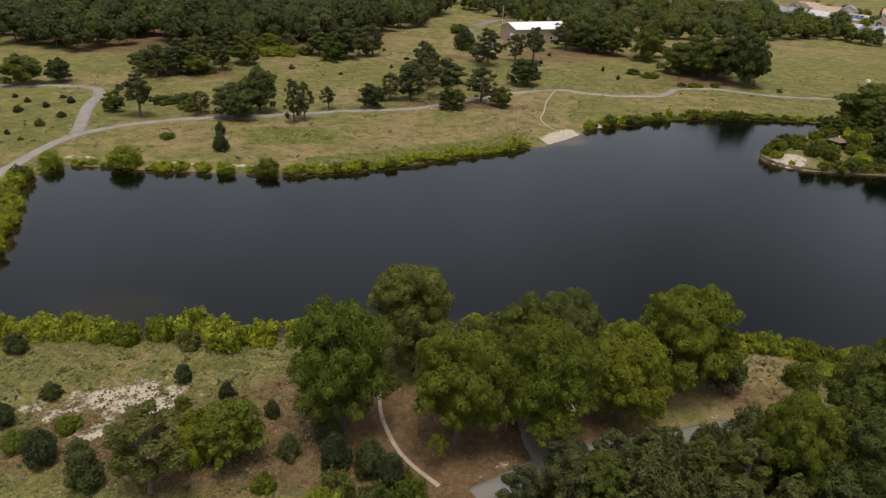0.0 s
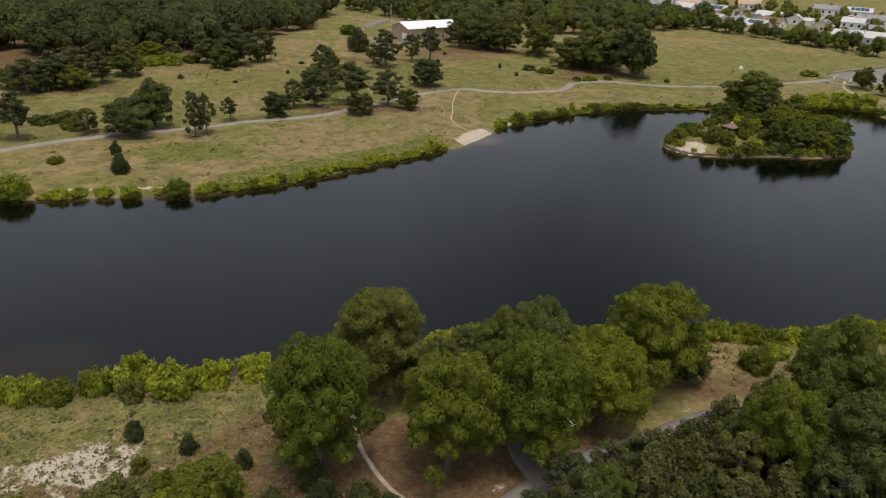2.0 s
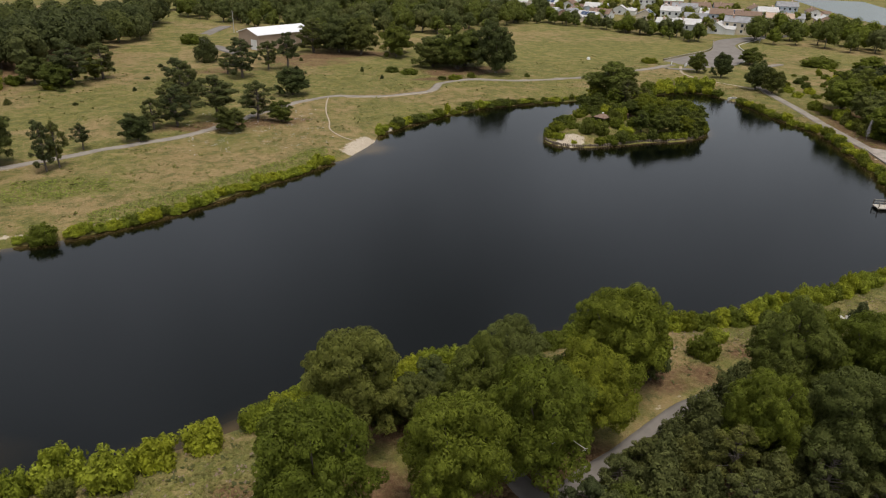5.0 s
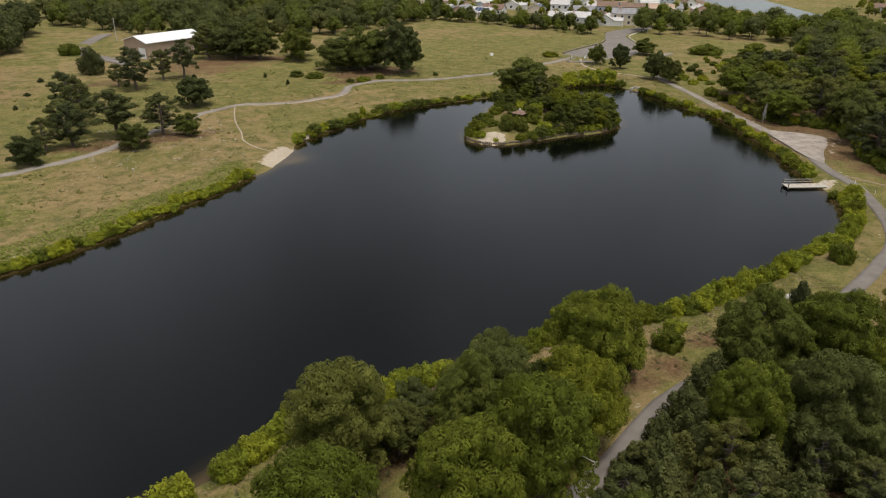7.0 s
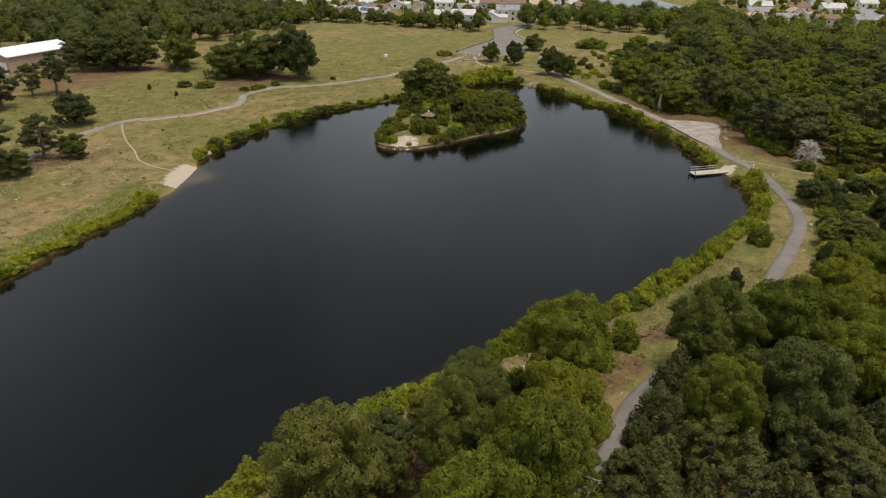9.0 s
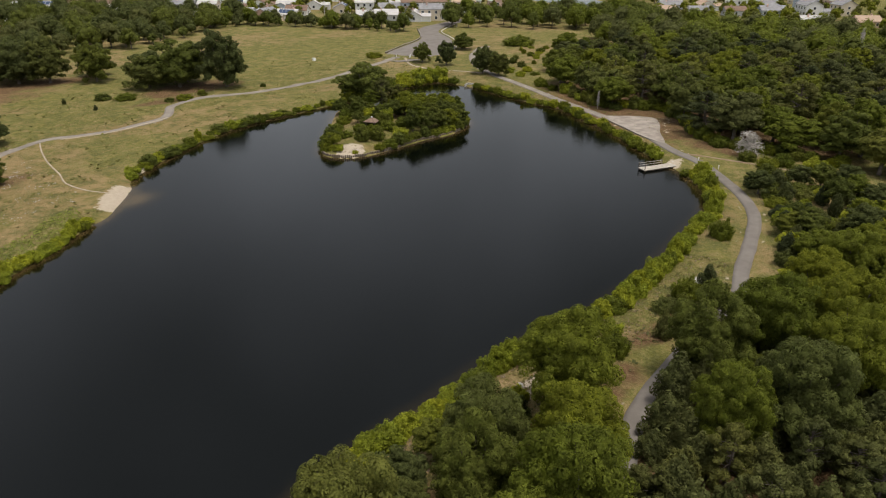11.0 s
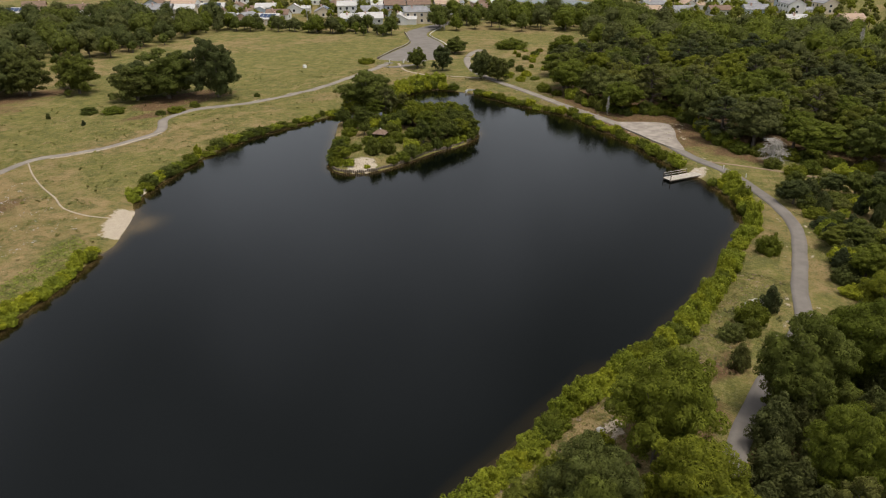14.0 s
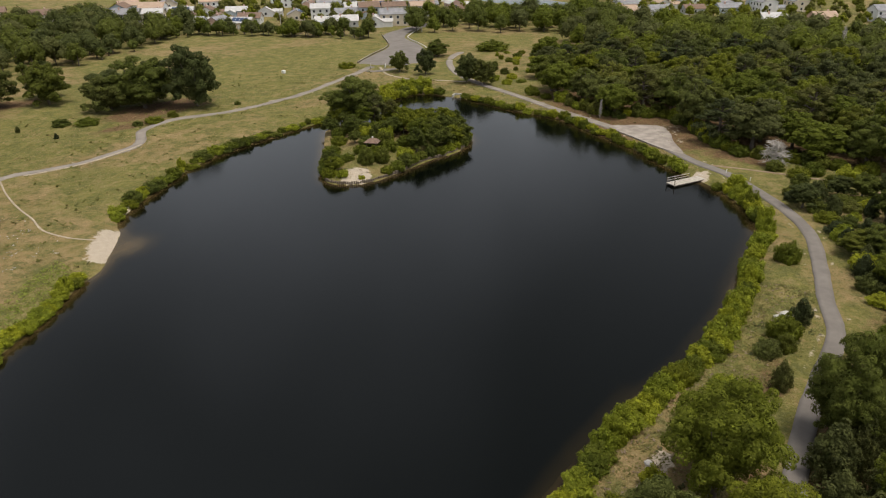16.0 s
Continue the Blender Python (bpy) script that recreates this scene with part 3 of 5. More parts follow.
# template meshes: (parts, height, width)
FORMS = {}
for i, mt in enumerate(("bright", "bright", "bright", "pale", "mid", "bright")):
    FORMS["bigoak%d" % i] = (oak(10 + i, 40, 10, 62000, 0.108, LEAF[mt], "bigoak%d" % i), 10.0, 9.0)
for i, mt in enumerate(("mid", "dark", "bright", "dark", "mid")):
    FORMS["oak%d" % i] = (oak(30 + i, 30, 6, 15000, 0.19, LEAF[mt], "oak%d" % i), 10.0, 9.0)
for i, mt in enumerate(("pine", "olive", "pine", "olive")):
    FORMS["pine%d" % i] = (pine(50 + i, 8000, 0.16, LEAF[mt], "pine%d" % i, (0, 0, 1.6, 0.6)[i]), 10.0, 7.2)
for i, mt in enumerate(("cedar", "olive", "cedar")):
    FORMS["cedar%d" % i] = (cedar(70 + i, 4500, 0.115, LEAF[mt], "cedar%d" % i), 4.0, 3.3)
for i, mt in enumerate(("lime", "bright", "lime", "pale", "mid")):
    FORMS["shrub%d" % i] = (shrub(80 + i, 2600, 0.115, LEAF[mt], "shrub%d" % i), 2.0, 3.2)
for i, mt in enumerate(("bright", "olive", "bright", "pale", "mid")):
    FORMS["woodoak%d" % i] = (oak(110 + i, 28, 5, 8500, 0.26, LEAF[mt], "woodoak%d" % i), 10.0, 9.0)
FORMS["dead"] = (dead_tree(99, "dead_branches"), 5.6, 5.0)

SAYS = {"bigoak": ("oak_tree", "large leafy oak with a lobed full green crown", "tree"), "woodoak": ("oak_tree", "tall leafy tree of the dense wood", "tree"), "oak": ("oak_tree", "leafy broad-crowned tree in the meadow", "tree"),
        "pine": ("pine_tree", "pitch pine with uneven dark needle pads", "tree"), "cedar": ("juniper", "dense dark green juniper, bushy to the ground", "shrub"),
        "shrub": ("shrub", "rounded leafy green shrub", "shrub"), "dead": ("dead_tree", "bare grey dead tree with fine branches", "tree")}
prng = np.random.default_rng(5)


def plant(form, x, y, h, w, label="", group="", sink=0.1):
    parts, fh, fw = FORMS[form]
    word = form.rstrip("0123456789")
    name, text, cat = SAYS[word]
    top = new({"shrubs along the shore": "shore_shrub", "scrub": "scrub_bush", "undergrowth": "undergrowth_bush"}.get(group, name) if word == "shrub" else name)
    z = float(level(np.array([[x, y]]))[0]) if -135 < x < 175 and 10 < y < 250 else 1.25
    a = prng.uniform(0, 360)
    top.matrix_world = pose(x, y, z - sink, 0, 0, a) @ Matrix.Diagonal((w / fw, w / fw, h / fh, 1))
    for n, me in parts.items():
        ob = new(n, me)
        ob.parent = top
    return tagged(top, label or text, cat, group)


# large trees on the near bank
for form, x, y, h, w, text in (
        ("bigoak3", -2.2, 57, 13.2, 9.6, "round-crowned pale green tree on the pond bank"),
        ("bigoak0", -7.2, 47.6, 14.4, 9.8, "tall leafy oak with drooping lower limbs beside a sandy trail"),
        ("bigoak1", 3.2, 46.2, 13.6, 8.8, "tall leafy oak over brown leaf litter"),
        ("bigoak2", 11.2, 47, 14.2, 9.4, "bright green oak with a few bare grey branches"),
        ("bigoak4", 8.7, 55, 11.0, 8.0, "dark green oak behind a brighter one"),
        ("bigoak3", 13.4, 57.4, 10.6, 8.0, "dark green oak behind a brighter one"),
        ("bigoak5", 18.0, 51.2, 11.2, 8.8, "yellow-green leafy tree beside the path"),
        ("bigoak5", 25.0, 57.4, 13.2, 10.0, "bright green oak standing alone on the bank"),
        ("bigoak4", 39.2, 50.0, 12.2, 9.6, "dark full-crowned oak over the path"),
        ("bigoak5", 47, 46.5, 12.5, 9.5, "bright green oak at the wood's edge"),
        ("bigoak3", 36, 39.5, 12.5, 9.5, "pale green oak in the wood"),
        ("bigoak0", 45, 38, 12.5, 9.0, "large leafy oak in the wood"),
        ("bigoak2", 55, 42, 11.5, 9.0, "bright leafy oak in the wood"),
        ("bigoak1", 62, 46, 10.0, 8.0, "leafy oak in the wood beside the path"),
        ("bigoak0", 30.6, 44, 11.0, 7.5, "leafy oak in the wood"),
        ("bigoak4", 54, 34, 12, 9, "dark leafy oak in the wood"),
        ("bigoak2", 64, 37, 11, 9, "bright leafy oak in the wood"),
        ("bigoak1", 73, 46, 9.5, 8, "leafy oak in the wood"),
        ("bigoak0", 46, 29, 12, 9, "leafy oak in the wood")):
    tree = plant(form, x, y, h + 1.0, w, text, "trees on the near bank", 1.1)
    if "bare grey" in text:
        for a, z, r in ((-1.9, 6.2, 4.0), (-1.3, 5.4, 4.1)):
            e = np.array([math.cos(a) * r, math.sin(a) * r, z])
            v, f = join([tube([e * [0.6, 0.6, 1], e + [0, 0, 0.1], e * [1.03, 1.03, 1] + [0.1, 0.0, 0.2]], [0.035, 0.026, 0.01], 5),
                         tube([e, e * [1.02, 1.02, 1] + [-0.15, 0, 0.12], e * [1.03, 1.03, 1] + [-0.4, 0, 0.1]], [0.025, 0.02, 0.008], 4)])
            ob = tagged(new("dead_branch", mesh_of("dead_branch", v, f, DEADWOOD)), "bare grey dead branch")
            ob.parent = tree
            ob.matrix_basis = Matrix.Rotation(-tree.matrix_world.to_euler().z, 4, "Z")
for x, y, h, w, i in ((28.6, 59.6, 6.5, 5.2, 1), (29.6, 57.4, 5.0, 4.2, 1), (-20.5, 37.5, 8.5, 7.5, 3), (-15.8, 41.5, 6.5, 6.0, 1),
                      (8.5, 38.6, 5.2, 4.4, 0), (12.2, 41.2, 5.6, 4.6, 2), (16.0, 43.2, 5.4, 4.6, 3), (19.8, 44.6, 5.0, 4.2, 0)):
    plant("pine%d" % i if i != 1 else "oak1" if x > 0 else "oak2", x, y, h, w, "olive-green tree on the near bank")

for form, x, y, h, w in (("oak1", 3.6, 57.8, 6.5, 5.8), ("oak3", 6.8, 60.8, 5.2, 5.0), ("shrub3", 1.2, 60.0, 3.6, 4.2), ("oak0", 12.2, 62.2, 4.6, 5.0), ("shrub1", 17.5, 62.6, 3.4, 4.6), ("shrub4", 21, 60.5, 3.0, 4.0)):
    plant(form, x, y, h, w, "leafy growth between the oaks on the bank", "trees on the near bank" if form[0] == "o" else "bushes", 0.3)

# scattered trees of the meadow: x, y, height, width
for form, rows in (
        ("oak", ((-114, 166, 7.8, 9.5), (-107, 170, 6.3, 6.1), (-80, 146, 4.2, 4.5), (-52, 146, 8.0, 9.5), (-49, 154, 10.4, 8.6), (-24, 164, 5.9, 6.2), (-47, 223, 7.2, 9.1),
                 (14, 200, 7.5, 9.1), (7, 172, 5.0, 5.3), (-5, 167, 5.5, 6.8), (41, 267, 13.4, 14), (48, 262, 13.4, 11.9), (59, 254, 12.4, 10.9), (66, 233, 9.6, 13.1),
                 (73, 228, 13.2, 15.8), (82, 217, 16.2, 13.2), (152, 177, 9.1, 7.2), (153, 171, 7.7, 6.8), (153, 206, 7.2, 6.3), (155, 196, 8.3, 6.7), (184, 215, 6.1, 8.7), (78, 233, 12, 12), (44, 274, 11, 11), (62, 263, 10, 10), (36, 279, 11, 11), (70, 239, 10, 12))),
        ("pine", ((-87, 183, 8.6, 8.5), (-83, 190, 9.2, 8.0), (-80, 195, 9.8, 8.2), (-78, 205, 9.1, 7.7), (-71, 210, 9.2, 8.7), (-73, 144, 9, 7.5), (-61, 149, 5.1, 5.2), (-39, 147, 9, 4.6),
                  (-37, 148.5, 8.6, 4.1), (-34, 159, 5.2, 3.8), (-21, 172, 6.9, 5.8), (-16, 174, 8.6, 7.2), (-13, 193, 10.9, 7.3), (-43, 226, 10.6, 11.1), (-36, 234, 10.1, 9.2), (3, 227, 11, 9.6),
                  (-1, 233, 6.2, 6.2), (18, 238, 10.9, 8.6), (12, 238, 8.6, 6.5), (-15, 202, 9.9, 8.2), (-17, 183, 8.0, 8.8), (-7, 178, 9.9, 11.2), (2, 175, 8.9, 8.1), (32, 269, 11.3, 11.8)))):
    for i, (x, y, h, w) in enumerate(rows):
        j = (0, 1, 4, 3, 1, 3)[i % 6] if form == "oak" else (i * 7 + 3) % 4
        low = 0.2 * h if form == "oak" else 0.1
        plant(form + str(j), x, y, h * 1.06 + low, w * 1.14, "", "meadow trees", low)
for x, y, h, w, i in ((-51, 134, 3.0, 2.2, 0), (-47, 123.5, 3.9, 3.7, 2), (-6, 256, 8.7, 8.4, 0), (-24, 52, 2.2, 1.9, 0), (-19, 50, 2.0, 1.8, 2), (-14, 48, 2.1, 1.6, 0), (-43, 55, 2.4, 2.8, 0), (-35, 48, 1.8, 2.2, 2),
                      (-37, 44, 2.4, 2.4, 0), (-31, 40, 3.6, 3.2, 0), (-11, 43, 2.6, 2.2, 1), (-8, 45, 3.4, 2.6, 0), (-7, 42.5, 3.6, 3.0, 2), (-4, 42, 3.8, 3.2, 0), (-2, 41, 3.4, 3.0, 2), (-26, 38, 3.6, 3.4, 0),
                      (-28, 40.5, 2.4, 2.2, 1), (45, 57, 3.6, 2.4, 1), (60, 58.6, 4.0, 2.6, 0), (46, 48, 5, 4, 0)):
    plant("cedar%d" % i, x, y, h, w, "", "junipers")
for x, y, h, w, i in ((-26, 58, 2.6, 2.6, 3), (-22, 58.8, 3.6, 4.6, 0), (-19, 60.5, 3.2, 4.2, 2), (-30, 60, 3.4, 3.4, 0), (-26.5, 60.8, 4.2, 5.2, 2), (-15, 61.5, 2.8, 4.2, 0), (-33, 58.5, 2.8, 3.6, 1), (-36, 59, 3.2, 4.0, 0),
                      (-39.5, 59, 3.4, 4.2, 2), (-43, 58.5, 3.0, 4.4, 0), (-47, 58, 3.2, 4.4, 2), (-52, 57, 3.0, 5, 0), (-20, 45, 2.6, 3.2, 1), (-16.5, 43.5, 3.2, 4.6, 1), (-18.5, 42, 3.4, 4.2, 0), (-6, 39, 3.0, 3.2, 3), (-22.5, 48, 1.2, 1.8, 4),
                      (38, 59.5, 3.2, 3.8, 1), (42, 62, 1.6, 3.0, 0), (56, 59.5, 3.4, 4.2, 1), (53, 58.5, 2.2, 2.6, 4), (51, 60, 2.0, 3.6, 3), (78, 64.5, 3.6, 4.0, 1), (105.5, 80.5, 3.2, 3.6, 0), (103, 78, 2.6, 3.4, 2),
                      (-1, 61.5, 2.2, 2.8, 0), (4, 62, 4.0, 4.6, 0), (-12, 39, 1.8, 2.2, 1), (-25, 44, 1.3, 2.4, 1), (-31, 44, 1.4, 2.6, 1), (-34, 41.5, 1.6, 3, 1), (24, 62, 1.6, 2.6, 0),
                      (-60, 129, 1.4, 3.4, 1), (-10, 297, 4.6, 8.4, 1), (208, 206, 4.3, 13.6, 1), (147, 225, 2.5, 6.4, 1), (66, 212, 1.8, 5.0, 1), (62, 213, 1.2, 3.0, 4), (72, 213, 1.6, 3.4, 4), (90, 210, 1.2, 2.0, 4)):
    plant("shrub%d" % i, x, y, h, w, "", "bushes")
for f, x, y, h, w in (("oak1", -93, 188, 7.0, 8.5), ("oak3", -88, 189, 8.0, 8.5), ("pine0", -84, 187, 8.5, 7.5), ("oak0", -79, 190, 7.5, 8.5), ("pine2", -74, 197, 9.0, 8.0), ("oak1", -83, 196, 8.0, 9.0),
                      ("oak0", -70, 206, 8.5, 8.5), ("oak3", -53, 230, 9.0, 9.5), ("oak1", -45, 229, 8.0, 9.0), ("oak0", -38, 234, 7.5, 8.0), ("pine3", -64, 230, 8.0, 7.5), ("oak2", -70, 232, 7.0, 9.0), ("oak2", -77, 230, 6.5, 8.0)):
    plant(f, x, y, h, w, "leafy tree in a group between meadow and wood", "meadow trees", 0.9)
for x, y, h, w, i in ((-68, 223, 3.2, 6.5, 0), (-63, 225, 4.0, 7.0, 2), (-58, 230, 3.0, 5.5, 1), (-72, 226, 3.0, 6.0, 1), (-76, 222, 2.6, 5.0, 4), (-82, 222, 2.6, 5.5, 1), (-90, 220, 3.0, 6.0, 4), (-73, 156, 2.4, 5.5, 3),
                      (-69, 158, 2.8, 6.0, 3), (-66, 153, 2.0, 5.0, 4), (-76, 192, 2.2, 4.5, 4), (-48, 222, 2.4, 4.5, 1), (-64, 151, 1.8, 4.0, 4), (55, 224, 2.0, 6.5, 1), (50, 228, 1.8, 5.0, 4)):
    plant("shrub%d" % i, x, y, h, w, "", "bushes")
plant("dead", 122, 78, 5.4, 7.2)
plant("dead", 136.5, 123.5, 5.0, 1.2, "slender bleached dead trunk at the edge of the wood")
plant("dead", 232, 88, 15.0, 3.0, "tall grey dead trunk above the wood")
for x, y, h, w, i in ((119.5, 77, 2.2, 4.0, 4), (117.0, 72, 2.6, 4.6, 1), (115, 66, 2.4, 4.2, 4), (121, 70.5, 3.0, 4.6, 1), (113.5, 71, 2.0, 3.6, 4), (121, 64, 3.0, 5.0, 0), (111.5, 67, 1.8, 3.2, 1)):
    plant("shrub%d" % i, x, y, h, w, "spreading leafy shrub beside the path fork", "bushes")
plant("dead", 8.2, 49.6, 5.0, 3.6, "bare grey-pink dead tree between oaks")

# shrubs along the water's edge
seg = np.linalg.norm(np.diff(LAKE, axis=0), axis=1)
arc = np.cumsum(seg)
s = 0.0
srng = np.random.default_rng(11)
while s < arc[-1]:
    j = int(np.searchsorted(arc, s))
    a, b = LAKE[j], LAKE[j + 1]
    u = (s - (arc[j] - seg[j])) / seg[j]
    q = a + (b - a) * u
    t = (b - a) / seg[j]
    out = np.array([-t[1], t[0]])
    if shore((q + out * 2)[None])[0] < 0:
        out = -out
    x, y = q + out * srng.uniform(0.2, 1.2)
    step, h, w, forms = 3.0, 1.9, 3.2, (0, 2, 0, 2, 1)
    if y > 105 and x < -33:
        h = srng.choice([0.8, 1.4, 1.9, 2.8, 3.6])
        step, w = srng.uniform(1.8, 4.2), 1.6 + h * 1.1
    elif y > 105 and x < 13:
        step, h, w = 1.7, srng.uniform(1.0, 1.9), 3.0
    elif y > 140 and x < 31:
        step, h, w = 3.0, 0, 0
        if 26 < x < 31:
            h, w = 1.6, 3.6
    elif y > 160 and x < 125:
        step, h, w, forms = 2.0, srng.uniform(0.7, 1.6) + 1.6 * srng.random() ** 3, srng.uniform(2.0, 4.2), (0, 1, 2, 1, 4)
    elif x > 120 and y > 168:
        step, h, w = 2.4, 2.4, 3.8
        if 160 < y < 176 and x > 133:
            h = 0
    elif x > 98 and 84 < y < 92:
        step, h = 3, 0
    elif x > 100:
        step, h, w, forms = 2.6, srng.uniform(1.3, 2.4), 3.2, (0, 2, 1, 0, 1)
    elif y < 90 and x > 36:
        step, h, w = 1.9, srng.uniform(1.7, 3.3), srng.uniform(2.8, 4.0)
    elif y < 75 and x > -12:
        step, h, w = 1.8, srng.uniform(1.7, 3.0), 3.4
        if -1 < x < 5:
            h = 0
    elif y < 105 and x < -50:
        step, h, w = 2.6, 2.4, 3.8
    elif y < 75:
        step, h = 3, 0
    if h:
        plant("shrub%d" % forms[int(srng.integers(5))], x, y, h * srng.uniform(0.8, 1.2), w * srng.uniform(0.85, 1.2),
              "yellow-green leafy shrub at the water's edge", "shrubs along the shore")
    s += step * srng.uniform(0.75, 1.25)

# second row behind the shrubs of the east and south banks
for x, y, h, w, i in ((140, 184, 3.4, 5.5, 0), (133, 187, 3.6, 6, 2), (126, 187, 3.2, 5.5, 0), (119, 186, 3.0, 5, 1), (112, 186, 3.0, 5, 0), (131, 184.5, 2.8, 4.5, 1), (137, 186.5, 3.2, 5, 2), (122, 185, 2.8, 4.5, 2)):
    plant("shrub%d" % i, x, y, h, w, "thick leafy shrub behind the shore", "shrubs along the shore")

# island plants
plant("oak4", 96.5, 170, 12.0, 15.5, "large dark broad-crowned tree on the island", "island trees")
plant("pine1", 96, 163.5, 8.0, 6.5, "thin olive pine on the island", "island trees")
plant("pine3", 100.5, 162, 7.0, 5.5, "thin olive pine on the island", "island trees")
irng = np.random.default_rng(21)
done = []
for i in range(600):
    x, y = irng.uniform(63, 109), irng.uniform(138, 173)
    if shore(np.array([[x, y]]))[0] < 1.0 or (x < 71.5 and y < 146) or any((x - a) ** 2 + (y - b) ** 2 < 9.0 for a, b in done) or (abs(x - 80) < 1.9 and abs(y - 149) < 1.9):
        continue
    done.append((x, y))
    if x < 84 and irng.random() < 0.35:
        continue
    if x > 88 and y < 154 or irng.random() < 0.3:
        plant("oak%d" % irng.choice([0, 2, 2, 4]), x, y, irng.uniform(4.4, 6.4) if x > 84 else irng.uniform(3.2, 4.2), irng.uniform(4.4, 6.0) if x > 84 else irng.uniform(3.4, 4.4), "low leafy tree on the island", "island trees")
    else:
        plant("shrub%d" % irng.choice([0, 1, 1, 4]), x, y, irng.uniform(2.2, 3.8), irng.uniform(3.6, 4.8), "leafy shrub on the island", "island shrubs")
mid = ISLE.mean(0)
for q in ISLE[::2]:
    if q[1] < 160 and (q[0] > 73 or q[1] > 146.5):
        x, y = q + (mid - q) / np.linalg.norm(mid - q) * 1.1
        plant("shrub%d" % irng.choice([0, 1, 4, 1]), x, y, irng.uniform(1.4, 2.8), irng.uniform(3.0, 4.2), "leafy shrub leaning over the island's timber edge", "island shrubs")
for x, y, h, w in ((78, 146.3, 2.4, 3.6), (82.5, 146, 2.6, 3.8), (76.8, 149.5, 2.2, 3.4), (73, 145, 1.6, 3.0), (72.5, 149, 1.8, 3.2)):
    plant("shrub1", x, y, h, w, "leafy shrub around the island shelter", "island shrubs")
for x, y, h, w in ((66.2, 144.2, 1.6, 2.6), (65.6, 146.5, 1.4, 2.2), (66, 148.5, 1.8, 2.8), (68, 140.8, 0.9, 1.6)):
    plant("shrub0", x, y, h, w, "low bright shrub on the island's sandy end", "island shrubs")


# ---- woods ----
def inside(poly, x, y):
    return reach(np.array(poly, float), np.array([[x, y]]), True)[1][0]


def scatter(poly, gap, seed, tries, room=2.4):
    """Places with a least distance inside a plan shape, clear of the paths."""
    rng = np.random.default_rng(seed)
    p = np.array(poly, float)
    q = rng.uniform(p.min(0), p.max(0), (tries, 2))
    q = q[reach(p, q, True)[1]]
    clear = np.ones(len(q), bool)
    for n, l in LINES.items():
        clear &= reach(l, q, False)[0] > room
    clear &= shore(q) > 2.5
    out = []
    for c in q[clear]:
        if all((c[0] - o[0]) ** 2 + (c[1] - o[1]) ** 2 > gap * gap for o in out):
            out.append((float(c[0]), float(c[1])))
    return out


EAST = [(143, 132), (140, 121), (146, 112), (137, 98), (127, 90), (126, 76), (128, 62), (124, 40), (180, 30), (215, 70), (225, 120), (215, 160), (190, 172), (152, 150)]
for i, (x, y) in enumerate(scatter(EAST, 6.5, 31, 2500)):
    r = prng.random()
    f = "pine%d" % prng.integers(0, 4) if r < 0.24 else "woodoak%d" % prng.integers(0, 5)
    plant(f, x, y, prng.uniform(8.5, 13), prng.uniform(9.5, 13), "tall tree of the dense mixed wood", "trees of the east wood")
FRONT = spline([(150, 153), (142, 133), (139.5, 121), (145.5, 111), (136, 98), (127, 90), (125.5, 76), (127, 62)], False, 5)
for x, y in FRONT:
    plant("shrub%d" % prng.choice([0, 1, 1, 4, 3]), x + prng.uniform(0, 2.5), y + prng.uniform(-1, 1), prng.uniform(1.8, 3.6), prng.uniform(3.5, 5.5), "leafy undergrowth at the edge of the wood", "undergrowth")
SCRUB = [(107, 73), (114, 66), (116, 56), (108, 44), (70, 40), (66, 49), (76, 55), (86, 58), (95, 63)]
for x, y in scatter(SCRUB, 2.35, 33, 2400):
    r = prng.random()
    if r < 0.55:
        plant("shrub%d" % prng.integers(0, 5), x, y, prng.uniform(1.2, 3.2), prng.uniform(2.6, 4.8), "leafy shrub of the scrub beside the path", "scrub")
    elif r < 0.8:
        plant("cedar%d" % prng.integers(0, 3), x, y, prng.uniform(2.2, 4.5), prng.uniform(2.2, 3.6), "", "scrub")
    else:
        plant("oak%d" % prng.integers(0, 5), x, y, prng.uniform(4, 6.5), prng.uniform(4.5, 6.5), "young leafy tree of the scrub", "scrub")
THICKET = [(12, 41), (17, 45), (23, 48), (31, 50.5), (38, 51), (44, 51), (52, 48), (50, 26), (10, 26)]
for x, y in scatter(THICKET, 2.5, 35, 2000, 1.5):
    r = prng.random()
    if math.atan2(y - 17.8, x + 18.7) > 0.60:
        plant("cedar1", x, y, prng.uniform(2.2, 3.6), prng.uniform(2.6, 3.6), "low olive juniper beside the path", "thicket")
    elif r < 0.72:
        plant("cedar1", x, y, prng.uniform(4.2, 6.2), prng.uniform(3.6, 5.0), "dull olive juniper of the dense thicket", "thicket")
    elif r < 0.86:
        plant("pine%d" % prng.choice([1, 3]), x, y, prng.uniform(5.5, 8), prng.uniform(4.2, 5.8), "olive young pine of the dense thicket", "thicket")
    else:
        plant("oak%d" % prng.choice([0, 4, 2]), x, y, prng.uniform(5, 7), prng.uniform(4.5, 5.5), "young leafy tree of the dense thicket", "thicket")
for x, y in scatter([(-8, 37), (-2, 40), (6, 41), (10, 38), (10, 28), (-8, 28)], 2.6, 37, 400):
    plant("shrub%d" % prng.choice([3, 1, 0]) if prng.random() < 0.5 else "cedar1", x, y, prng.uniform(2.6, 4.2), prng.uniform(3, 4), "leafy bush at the edge of the wood", "thicket")
OPEN = [(150, 168), (158, 178), (175, 196), (205, 200), (225, 185), (200, 172), (170, 160)]
